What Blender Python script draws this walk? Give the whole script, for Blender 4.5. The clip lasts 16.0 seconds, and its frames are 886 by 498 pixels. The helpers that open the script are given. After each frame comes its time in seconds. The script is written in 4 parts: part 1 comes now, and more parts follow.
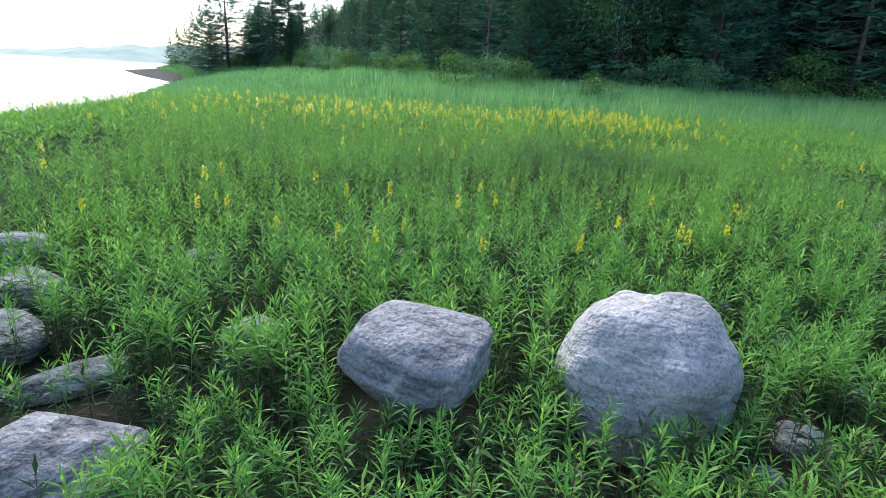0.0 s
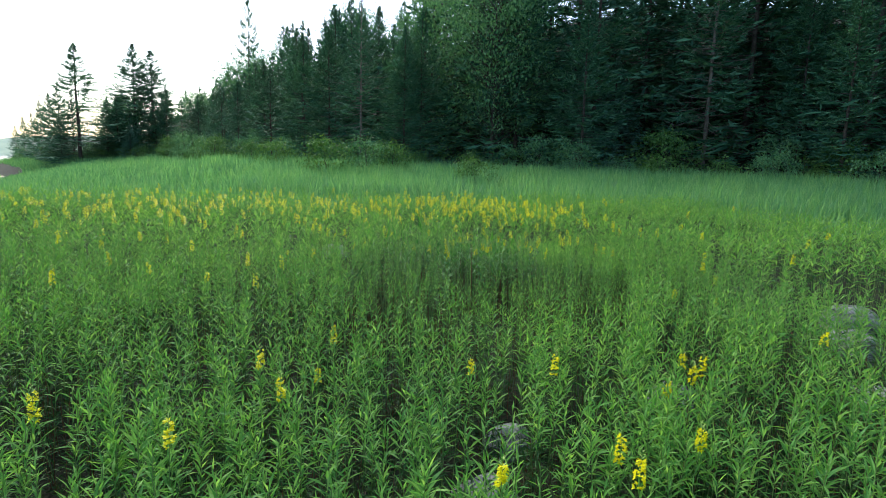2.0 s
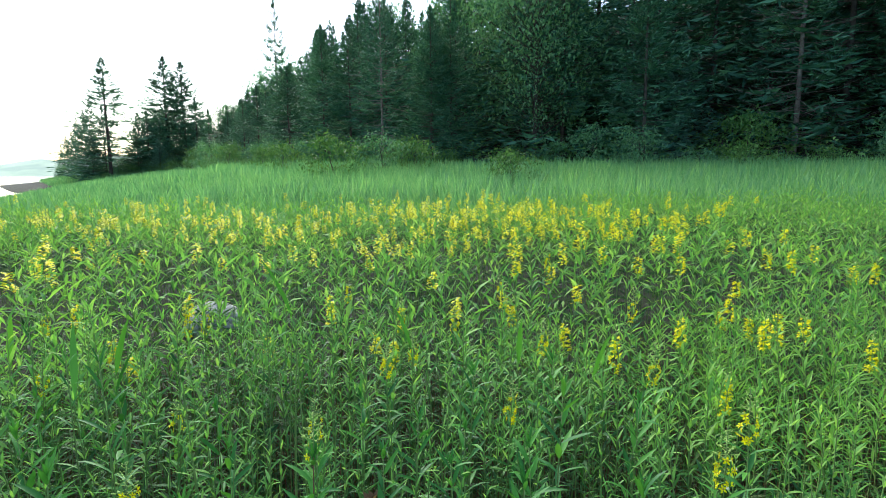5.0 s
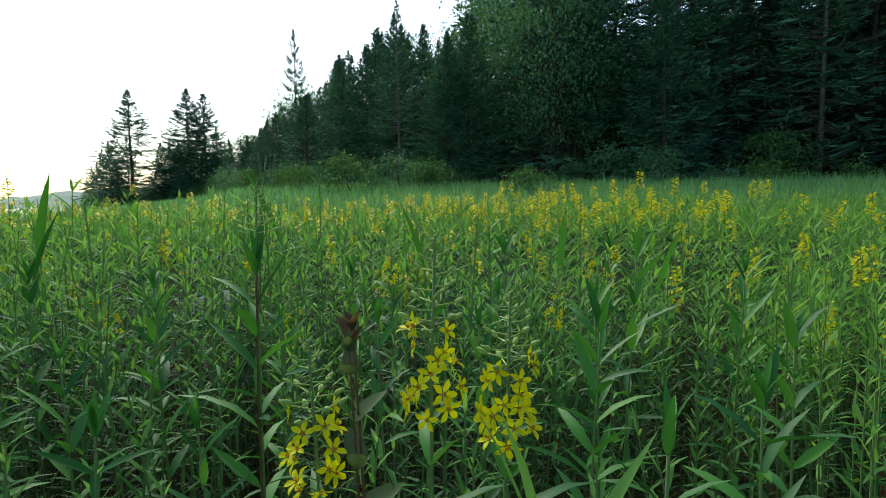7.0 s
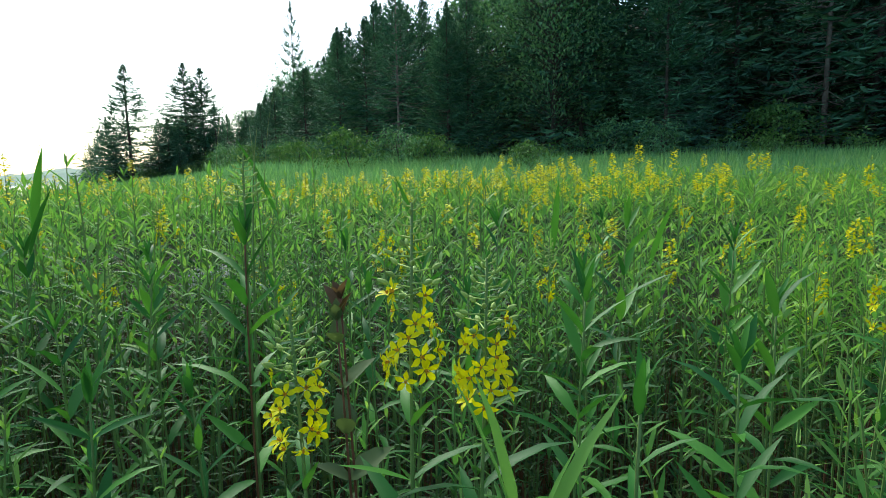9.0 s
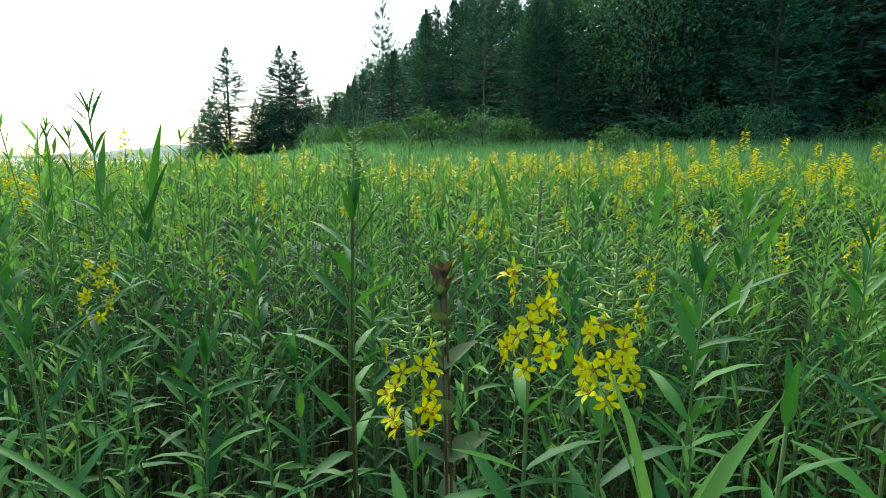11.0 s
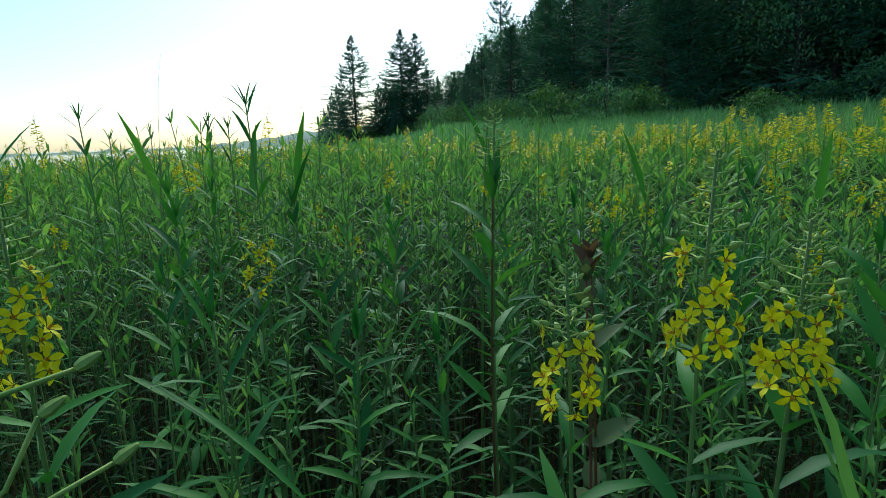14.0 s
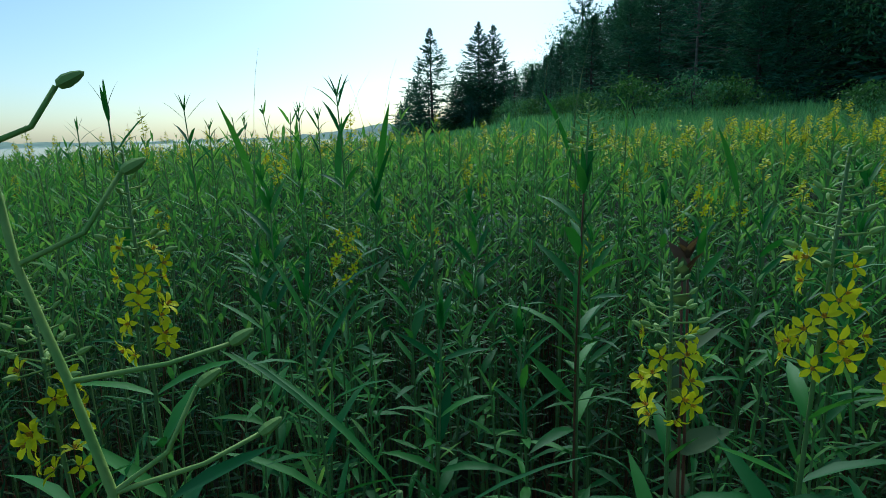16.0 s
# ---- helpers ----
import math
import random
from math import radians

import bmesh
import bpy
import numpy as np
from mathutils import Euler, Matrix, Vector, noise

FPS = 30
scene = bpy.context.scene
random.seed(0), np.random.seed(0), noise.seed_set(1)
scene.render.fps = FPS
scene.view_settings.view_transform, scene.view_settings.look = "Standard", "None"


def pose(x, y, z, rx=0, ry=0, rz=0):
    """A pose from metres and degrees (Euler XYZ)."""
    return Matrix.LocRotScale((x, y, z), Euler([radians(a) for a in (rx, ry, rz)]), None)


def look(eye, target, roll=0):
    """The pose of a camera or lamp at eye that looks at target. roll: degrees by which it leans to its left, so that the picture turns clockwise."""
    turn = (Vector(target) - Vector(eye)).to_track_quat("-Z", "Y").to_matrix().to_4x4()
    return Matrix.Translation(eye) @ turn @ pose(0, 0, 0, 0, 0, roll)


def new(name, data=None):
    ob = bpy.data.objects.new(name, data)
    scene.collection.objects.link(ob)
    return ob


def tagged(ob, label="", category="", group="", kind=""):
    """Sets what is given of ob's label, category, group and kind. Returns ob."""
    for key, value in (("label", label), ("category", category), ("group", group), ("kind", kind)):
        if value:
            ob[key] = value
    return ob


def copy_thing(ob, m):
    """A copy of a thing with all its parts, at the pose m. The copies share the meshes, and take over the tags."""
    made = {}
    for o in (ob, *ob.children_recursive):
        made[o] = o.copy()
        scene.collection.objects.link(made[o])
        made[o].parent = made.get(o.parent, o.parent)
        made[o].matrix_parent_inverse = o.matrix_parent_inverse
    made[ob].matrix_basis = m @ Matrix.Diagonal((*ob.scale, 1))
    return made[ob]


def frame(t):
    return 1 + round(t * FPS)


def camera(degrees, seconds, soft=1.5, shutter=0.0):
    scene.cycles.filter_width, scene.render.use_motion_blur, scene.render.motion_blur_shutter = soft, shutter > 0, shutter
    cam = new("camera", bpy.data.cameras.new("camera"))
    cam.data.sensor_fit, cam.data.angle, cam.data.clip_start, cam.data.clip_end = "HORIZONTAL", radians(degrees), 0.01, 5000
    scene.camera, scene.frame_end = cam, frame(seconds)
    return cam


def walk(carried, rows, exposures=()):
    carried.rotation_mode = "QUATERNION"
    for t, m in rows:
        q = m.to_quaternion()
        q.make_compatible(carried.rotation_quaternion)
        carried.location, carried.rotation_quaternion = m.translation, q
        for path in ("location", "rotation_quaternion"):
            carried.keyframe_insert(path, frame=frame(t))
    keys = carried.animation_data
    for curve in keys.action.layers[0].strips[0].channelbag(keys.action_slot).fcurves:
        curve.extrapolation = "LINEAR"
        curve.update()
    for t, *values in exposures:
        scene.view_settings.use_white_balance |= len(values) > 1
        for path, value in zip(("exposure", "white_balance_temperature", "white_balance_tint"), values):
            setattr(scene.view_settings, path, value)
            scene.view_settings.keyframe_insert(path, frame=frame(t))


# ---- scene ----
cam = camera(76.7, 16.0, soft=0.75)
PATH = [
    (0, (0.0, 0.0, 1.5), (0.215, 4.769, 0.013), 3.38),
    (0.5, (0.086, 0.3, 1.57), (0.71, 5.168, 0.612), 2.71),
    (1, (0.258, 0.735, 1.6), (1.09, 5.627, 0.991), 1.30),
    (1.5, (0.6, 1.445, 1.6), (1.686, 6.288, 0.99), 3.98),
    (2, (0.791, 2.161, 1.56), (1.924, 6.97, 0.794), 1.61),
    (2.5, (1.161, 3.08, 1.54), (2.127, 7.917, 0.723), -0.23),
    (3, (1.557, 3.747, 1.5), (2.325, 8.633, 0.763), 2.44),
    (5.5, (2.337, 6.894, 1.12), (3.061, 11.793, 0.427), -0.82),
    (6, (2.33, 6.926, 0.95), (2.997, 11.865, 0.553), 0.27),
    (6.5, (2.335, 6.891, 0.885), (2.934, 11.843, 0.532), -0.43),
    (7, (2.346, 6.904, 0.87), (2.931, 11.849, 0.421), -0.77),
    (7.5, (2.361, 6.891, 0.871), (3.025, 11.82, 0.353), -1.82),
    (8, (2.364, 6.889, 0.87), (3.078, 11.804, 0.295), -1.83),
    (10.5, (2.34, 6.911, 0.86), (2.394, 11.851, 0.089), 0.35),
    (11, (2.333, 6.914, 0.86), (2.205, 11.847, 0.055), 0.32),
    (11.5, (2.328, 6.916, 0.86), (2.059, 11.838, 0.025), 0.21),
    (12, (2.322, 6.916, 0.86), (1.926, 11.824, -0.008), -0.39),
    (12.5, (2.318, 6.915, 0.86), (1.751, 11.799, -0.051), -1.04),
    (13, (2.314, 6.918, 0.86), (1.525, 11.76, -0.103), -1.67),
    (13.5, (2.312, 6.917, 0.86), (1.335, 11.722, -0.118), -1.75),
    (14, (2.311, 6.918, 0.86), (1.136, 11.679, -0.118), -2.15),
    (14.5, (2.308, 6.917, 0.86), (0.973, 11.635, -0.12), -1.96),
    (15, (2.306, 6.916, 0.86), (0.817, 11.584, -0.137), -1.67),
    (15.5, (2.301, 6.916, 0.86), (0.654, 11.527, -0.152), -1.76),
    (16, (2.296, 6.914, 0.86), (0.521, 11.476, -0.157), -1.58),
]
EXPOSURES = [(0.0, 1.3, 5950, 20), (1.0, 0.95, 6350, 12), (1.5, 0.85, 6400, 9), (2.5, 1.3, 6400, 7), (3.0, 1.4, 6400, 7), (5.5, 1.45, 6400, 7), (6.2, 0.85, 6450, 6), (7.0, 0.42, 6500, 5), (8.0, 0.68, 6500, 3), (11.0, 0.92, 6500, 4), (12.5, 0.56, 6250, 1), (14.5, -0.08, 5650, -5), (16.0, -0.3, 5250, -8)]
walk(cam, [(t, look(eye, target, roll)) for t, eye, target, roll in PATH], EXPOSURES)

# ---- world and light: evening, sun low behind the hill ----
world = bpy.data.worlds.new("evening_sky")
scene.world = world
world.use_nodes = True
wn = world.node_tree.nodes
sky = wn.new("ShaderNodeTexSky")
sky.sky_type = "NISHITA"
sky.sun_disc = False
SUN_AZ, SUN_EL = radians(-14), radians(40)
sky.sun_elevation = SUN_EL
sky.sun_rotation = SUN_AZ
sky.air_density, sky.dust_density, sky.ozone_density = 1.0, 1.2, 1.5
wn["Background"].inputs["Strength"].default_value = 0.15
world.node_tree.links.new(sky.outputs["Color"], wn["Background"].inputs["Color"])
sun = new("sun", bpy.data.lights.new("sun", "SUN"))
sun.data.energy, sun.data.angle, sun.data.color = 2.0, radians(40), (1.0, 0.96, 0.86)
SUN_DIR = Vector((math.sin(SUN_AZ) * math.cos(SUN_EL), math.cos(SUN_AZ) * math.cos(SUN_EL), math.sin(SUN_EL)))
sun.matrix_basis = look(SUN_DIR * 100, (0, 0, 0))

rng = np.random.default_rng(7)


# ---- materials ----
def nodes_of(name):
    m = bpy.data.materials.new(name)
    m.use_nodes = True
    nt = m.node_tree
    return m, nt, nt.nodes["Principled BSDF"]


def ramp(nt, fac, stops):
    r = nt.nodes.new("ShaderNodeValToRGB")
    el = r.color_ramp.elements
    while len(el) < len(stops):
        el.new(0.5)
    for e, (p, c) in zip(el, stops):
        e.position, e.color = p, (*c, 1)
    nt.links.new(fac, r.inputs["Fac"])
    return r.outputs["Color"]


def tex_noise(nt, scale, detail=4.0, coord=None):
    n = nt.nodes.new("ShaderNodeTexNoise")
    n.inputs["Scale"].default_value, n.inputs["Detail"].default_value = scale, detail
    if coord is None:
        tc = nt.nodes.new("ShaderNodeTexCoord")
        coord = tc.outputs["Object"]
    nt.links.new(coord, n.inputs["Vector"])
    return n.outputs["Fac"]


def mix_color(nt, a, b, fac, mode="MIX"):
    m = nt.nodes.new("ShaderNodeMix")
    m.data_type, m.blend_type = "RGBA", mode
    for idx, v in ((0, fac), (6, a), (7, b)):
        if isinstance(v, (int, float)):
            m.inputs[idx].default_value = v
        elif isinstance(v, tuple):
            m.inputs[idx].default_value = (*v, 1)
        else:
            nt.links.new(v, m.inputs[idx])
    return m.outputs[2]


def leaf_material(name, low, mid, high, rough=0.5, through_light=0.35, patch=0.6, object_random=False, sheen=0.10):
    """Foliage: every leaf its own tone, patches a metre or so wide, some light passes through."""
    m, nt, bsdf = nodes_of(name)
    geo = nt.nodes.new("ShaderNodeNewGeometry")
    fac = geo.outputs["Random Per Island"]
    if object_random:
        info = nt.nodes.new("ShaderNodeObjectInfo")
        fac = info.outputs["Random"]
    col = ramp(nt, fac, ((0.0, low), (0.5, mid), (1.0, high)))
    broad = tex_noise(nt, patch, 3.0, geo.outputs["Position"])
    tone = ramp(nt, broad, ((0.3, (0.72, 0.80, 0.85)), (0.7, (1.0, 1.0, 0.85))))
    col = mix_color(nt, col, tone, 1.0, "MULTIPLY")
    nt.links.new(col, bsdf.inputs["Base Color"])
    bsdf.inputs["Roughness"].default_value = rough
    bsdf.inputs["Specular IOR Level"].default_value = sheen
    tr = nt.nodes.new("ShaderNodeBsdfTranslucent")
    nt.links.new(mix_color(nt, col, (1.0, 1.0, 0.55), 1.0, "MULTIPLY"), tr.inputs["Color"])
    ms = nt.nodes.new("ShaderNodeMixShader")
    ms.inputs["Fac"].default_value = through_light
    nt.links.new(bsdf.outputs["BSDF"], ms.inputs[1])
    nt.links.new(tr.outputs["BSDF"], ms.inputs[2])
    nt.links.new(ms.outputs["Shader"], nt.nodes["Material Output"].inputs["Surface"])
    return m


def plain_material(name, a, b, scale, rough=0.8, bump=0.3, bump_scale=None):
    m, nt, bsdf = nodes_of(name)
    n1 = tex_noise(nt, scale, 6.0)
    bsdf.inputs["Specular IOR Level"].default_value = 0.2
    nt.links.new(ramp(nt, n1, ((0.3, a), (0.7, b))), bsdf.inputs["Base Color"])
    bsdf.inputs["Roughness"].default_value = rough
    bp = nt.nodes.new("ShaderNodeBump")
    bp.inputs["Strength"].default_value = bump
    bp.inputs["Distance"].default_value = 0.02
    nt.links.new(tex_noise(nt, bump_scale or scale * 4, 6.0), bp.inputs["Height"])
    nt.links.new(bp.outputs["Normal"], bsdf.inputs["Normal"])
    return m


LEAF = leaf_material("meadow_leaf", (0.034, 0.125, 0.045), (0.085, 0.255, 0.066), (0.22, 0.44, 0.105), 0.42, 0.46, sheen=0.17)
# older lower leaves, darkened further: the stand's low shade put into the colour
OLD_SHADED_LEAF = leaf_material("lower_leaf", (0.026, 0.078, 0.030), (0.048, 0.135, 0.042), (0.095, 0.15, 0.050), through_light=0.25)
# young leaves, lightened further so the tops of stalks look brighter lit
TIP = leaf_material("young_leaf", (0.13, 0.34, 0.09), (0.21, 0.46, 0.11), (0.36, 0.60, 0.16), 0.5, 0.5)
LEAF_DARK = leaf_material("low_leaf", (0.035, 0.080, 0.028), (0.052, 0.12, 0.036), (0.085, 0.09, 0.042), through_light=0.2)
HERO_LEAF = leaf_material("loosestrife_leaf", (0.035, 0.15, 0.04), (0.065, 0.24, 0.045), (0.13, 0.36, 0.06), 0.45, 0.3, object_random=True, sheen=0.16)
GRASS = leaf_material("tall_grass", (0.12, 0.31, 0.15), (0.19, 0.42, 0.20), (0.29, 0.52, 0.25), patch=0.25, through_light=0.5)
STEM = plain_material("green_stem", (0.12, 0.22, 0.06), (0.20, 0.27, 0.08), 30, 0.5, 0.1)
RED_STEM = plain_material("reddish_stem", (0.13, 0.05, 0.03), (0.22, 0.10, 0.05), 40, 0.5, 0.1)
DEAD = leaf_material("dry_stalk", (0.06, 0.042, 0.03), (0.10, 0.072, 0.05), (0.19, 0.14, 0.09), through_light=0.1)
PETAL = leaf_material("yellow_petal", (0.82, 0.72, 0.006), (0.88, 0.80, 0.010), (0.93, 0.87, 0.02), 0.5, 0.3)
CENTRE = plain_material("flower_centre", (0.50, 0.20, 0.02), (0.70, 0.42, 0.03), 300, 0.6, 0.1)
BUD = plain_material("flower_bud", (0.26, 0.42, 0.09), (0.42, 0.52, 0.13), 90, 0.6, 0.1)
WHITE = plain_material("white_petal", (0.7, 0.72, 0.66), (0.8, 0.8, 0.76), 60, 0.6, 0.1)
BROAD = leaf_material("broad_leaf", (0.10, 0.15, 0.07), (0.13, 0.19, 0.08), (0.15, 0.21, 0.09), object_random=True)
RED_LEAF = leaf_material("red_tinged_leaf", (0.11, 0.065, 0.04), (0.14, 0.085, 0.055), (0.16, 0.10, 0.06), object_random=True)
NEEDLE = leaf_material("spruce_needles", (0.030, 0.105, 0.070), (0.065, 0.185, 0.115), (0.13, 0.30, 0.175), 0.6, 0.22, 0.15)
NEEDLE_BLUE = leaf_material("blue_spruce_needles", (0.06, 0.16, 0.12), (0.10, 0.24, 0.18), (0.17, 0.33, 0.23), 0.6, 0.2, 0.15)
BROADLEAF = leaf_material("tree_leaf", (0.08, 0.22, 0.11), (0.125, 0.295, 0.145), (0.19, 0.38, 0.18), 0.55, 0.36, 0.2, sheen=0.15)
SHRUB = leaf_material("shrub_leaf", (0.06, 0.16, 0.05), (0.11, 0.24, 0.07), (0.18, 0.33, 0.10), 0.5, 0.3, 0.3)
DARK_BARK = plain_material("dark_bark", (0.035, 0.028, 0.022), (0.10, 0.085, 0.07), 6, 0.9, 0.8, 20)
BARK = plain_material("grey_bark", (0.09, 0.075, 0.06), (0.24, 0.21, 0.18), 6, 0.9, 0.8, 20)
SOIL = plain_material("dark_soil", (0.012, 0.018, 0.008), (0.034, 0.032, 0.019), 3, 0.95, 0.8, 30)


def granite_material(name, dark, light, warm, banding):
    m, nt, bsdf = nodes_of(name)
    tc = nt.nodes.new("ShaderNodeTexCoord")
    obj = tc.outputs["Object"]
    big = tex_noise(nt, 3.0, 5.0, obj)
    col = ramp(nt, big, ((0.3, dark), (0.55, warm), (0.75, light)))
    speck = nt.nodes.new("ShaderNodeTexVoronoi")
    speck.inputs["Scale"].default_value = 90
    nt.links.new(obj, speck.inputs["Vector"])
    fine = ramp(nt, speck.outputs["Color"], ((0.1, (0.55, 0.55, 0.56)), (0.5, (0.95, 0.95, 0.94)), (0.9, (1.2, 1.18, 1.15))))
    col = mix_color(nt, col, fine, 0.8, "MULTIPLY")
    st = nt.nodes.new("ShaderNodeMapping")
    st.inputs["Scale"].default_value = (4.0, 5.0, 22.0)
    st.inputs["Rotation"].default_value = (0.25, 0.3, 0.0)
    nt.links.new(obj, st.inputs["Vector"])
    bands = tex_noise(nt, 1.0, 5.0, st.outputs["Vector"])
    col = mix_color(nt, col, ramp(nt, bands, ((0.38, (0.42, 0.42, 0.44)), (0.5, (0.95, 0.95, 0.95)), (0.62, (1.15, 1.14, 1.12)))), banding, "MULTIPLY")
    lichen = ramp(nt, tex_noise(nt, 9.0, 8.0, obj), ((0.60, (0, 0, 0)), (0.68, (1, 1, 1))))
    col = mix_color(nt, col, (0.50, 0.52, 0.47), mix_color(nt, (0.0, 0.0, 0.0), lichen, 0.55))
    nt.links.new(col, bsdf.inputs["Base Color"])
    bsdf.inputs["Roughness"].default_value = 0.85
    bp = nt.nodes.new("ShaderNodeBump")
    bp.inputs["Strength"].default_value, bp.inputs["Distance"].default_value = 1.0, 0.06
    nt.links.new(mix_color(nt, tex_noise(nt, 30, 8.0, obj), bands, 0.5), bp.inputs["Height"])
    nt.links.new(bp.outputs["Normal"], bsdf.inputs["Normal"])
    return m


GRANITE = granite_material("grey_granite", (0.19, 0.195, 0.185), (0.41, 0.41, 0.38), (0.29, 0.29, 0.27), 0.95)
GRANITE_PALE = granite_material("pale_granite", (0.31, 0.31, 0.28), (0.58, 0.57, 0.52), (0.45, 0.44, 0.40), 0.30)

WATER, _nt, _b = nodes_of("lake_water")
_b.inputs["Base Color"].default_value = (0.05, 0.07, 0.08, 1)
_b.inputs["Roughness"].default_value = 0.12
_bp = _nt.nodes.new("ShaderNodeBump")
_bp.inputs["Strength"].default_value, _bp.inputs["Distance"].default_value = 0.15, 0.05
_nt.links.new(tex_noise(_nt, 1.2, 5.0), _bp.inputs["Height"])
_nt.links.new(_bp.outputs["Normal"], _b.inputs["Normal"])

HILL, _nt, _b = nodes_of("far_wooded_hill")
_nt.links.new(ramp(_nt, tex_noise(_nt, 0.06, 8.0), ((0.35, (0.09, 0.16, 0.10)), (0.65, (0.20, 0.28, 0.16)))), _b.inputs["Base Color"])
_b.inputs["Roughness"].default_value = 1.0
# faint blue glow puts the haze of distance into the hill's colour
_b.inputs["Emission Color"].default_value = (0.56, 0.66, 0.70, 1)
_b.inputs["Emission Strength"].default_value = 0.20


# ---- mesh building ----
class Mesher:
    """Gathers vertices and faces in bulk; faces are arrays with one width each, with a material slot."""

    def __init__(self):
        self.v, self.f, self.n = [], [], 0

    def add(self, verts, faces, slot=0):
        verts = np.asarray(verts, np.float32).reshape(-1, 3)
        for fa in faces:
            fa = np.asarray(fa, np.int64)
            if fa.size:
                self.f.append((fa + self.n, slot))
        self.v.append(verts)
        self.n += len(verts)

    def mesh(self, name, materials, smooth=False):
        me = bpy.data.meshes.new(name)
        v = np.concatenate(self.v)
        me.vertices.add(len(v))
        me.vertices.foreach_set("co", v.ravel())
        loops = np.concatenate([f.ravel() for f, _ in self.f])
        sizes = np.concatenate([np.full(len(f), f.shape[1]) for f, _ in self.f])
        slots = np.concatenate([np.full(len(f), s) for f, s in self.f])
        me.loops.add(len(loops))
        me.loops.foreach_set("vertex_index", loops.astype(np.int32))
        me.polygons.add(len(sizes))
        me.polygons.foreach_set("loop_start", (np.cumsum(sizes) - sizes).astype(np.int32))
        for m in materials:
            me.materials.append(m)
        me.polygons.foreach_set("material_index", slots.astype(np.int32))
        me.polygons.foreach_set("use_smooth", np.full(len(sizes), smooth))
        me.update(calc_edges=True)
        return me


def leaves(mb, base, az, el, length, width, curl, lod, slot=0, roll=None):
    """Adds one leaf for each row of base: it leaves at az and el and bends down by curl along its length."""
    n = len(base)
    if n == 0:
        return
    az, el, length, width, curl = (np.broadcast_to(np.asarray(q, float), (n,)) for q in (az, el, length, width, curl))
    roll = np.zeros(n) if roll is None else roll
    fwd = np.stack([np.cos(az), np.sin(az), 0 * az], 1)
    side = np.stack([-np.sin(az) * np.cos(roll), np.cos(az) * np.cos(roll), np.sin(roll)], 1)

    def spine(s):
        a = el - curl * s * 0.5
        return base + (length * s)[:, None] * (fwd * np.cos(a)[:, None] + np.array([0, 0, 1.0]) * np.sin(a)[:, None])

    one = np.ones(n)
    if lod == 2:
        m = spine(0.45 * one)
        w = (width * 0.5)[:, None] * side
        v = np.stack([spine(0 * one), m - w, spine(one), m + w], 1)
        mb.add(v, [np.arange(n)[:, None] * 4 + np.array([0, 1, 2, 3])], slot)
    elif lod == 1:
        a, b = spine(0.3 * one), spine(0.68 * one)
        w = (width * 0.5)[:, None] * side
        v = np.stack([spine(0 * one), a - w, a + w, b - w * 0.8, b + w * 0.8, spine(one)], 1)
        k = np.arange(n)[:, None] * 6
        mb.add(v, [k + np.array([0, 1, 2]), k + np.array([1, 3, 4, 2]), k + np.array([3, 5, 4])], slot)
    else:
        w = (width * 0.5)[:, None] * side
        up = np.array([0, 0, 1.0]) * (width * 0.16)[:, None]
        rows = [spine(0 * one)]
        for s, q in ((0.12, 0.6), (0.38, 1.0), (0.7, 0.72)):
            c = spine(s * one)
            rows += [c - w * q + up * q, c, c + w * q + up * q]
        rows.append(spine(one))
        v = np.stack(rows, 1)
        k = np.arange(n)[:, None] * 11
        tri = np.concatenate([k + np.array(t) for t in ((0, 1, 2), (0, 2, 3), (7, 10, 8), (8, 10, 9))])
        quad = np.concatenate([k + np.array(t) for t in ((1, 4, 5, 2), (2, 5, 6, 3), (4, 7, 8, 5), (5, 8, 9, 6))])
        mb.add(v, [tri, quad], slot)


def sticks(mb, a, b, ra, rb, slot=0, sides=3):
    """Adds tapered prisms from a to b."""
    n = len(a)
    if n == 0:
        return
    d = b - a
    d = d / np.maximum(np.linalg.norm(d, axis=1, keepdims=True), 1e-6)
    ref = np.where(np.abs(d[:, 2:3]) > 0.9, np.array([[1.0, 0, 0]]), np.array([[0, 0, 1.0]]))
    u = np.cross(d, ref)
    u /= np.linalg.norm(u, axis=1, keepdims=True)
    w = np.cross(d, u)
    ra, rb = np.broadcast_to(ra, (n,))[:, None], np.broadcast_to(rb, (n,))[:, None]
    ring = []
    for base, r in ((a, ra), (b, rb)):
        for k in range(sides):
            t = 2 * math.pi * k / sides
            ring.append(base + r * (u * math.cos(t) + w * math.sin(t)))
    v = np.stack(ring, 1)
    k = np.arange(n)[:, None] * (2 * sides)
    quads = np.concatenate([k + np.array([i, (i + 1) % sides, sides + (i + 1) % sides, sides + i]) for i in range(sides)])
    mb.add(v, [quads], slot)


def part(name, mesh, parent, m=None, label=""):
    ob = new(name, mesh)
    ob.parent = parent
    if m is not None:
        ob.matrix_basis = m
    if label:
        ob["label"] = label
    return ob


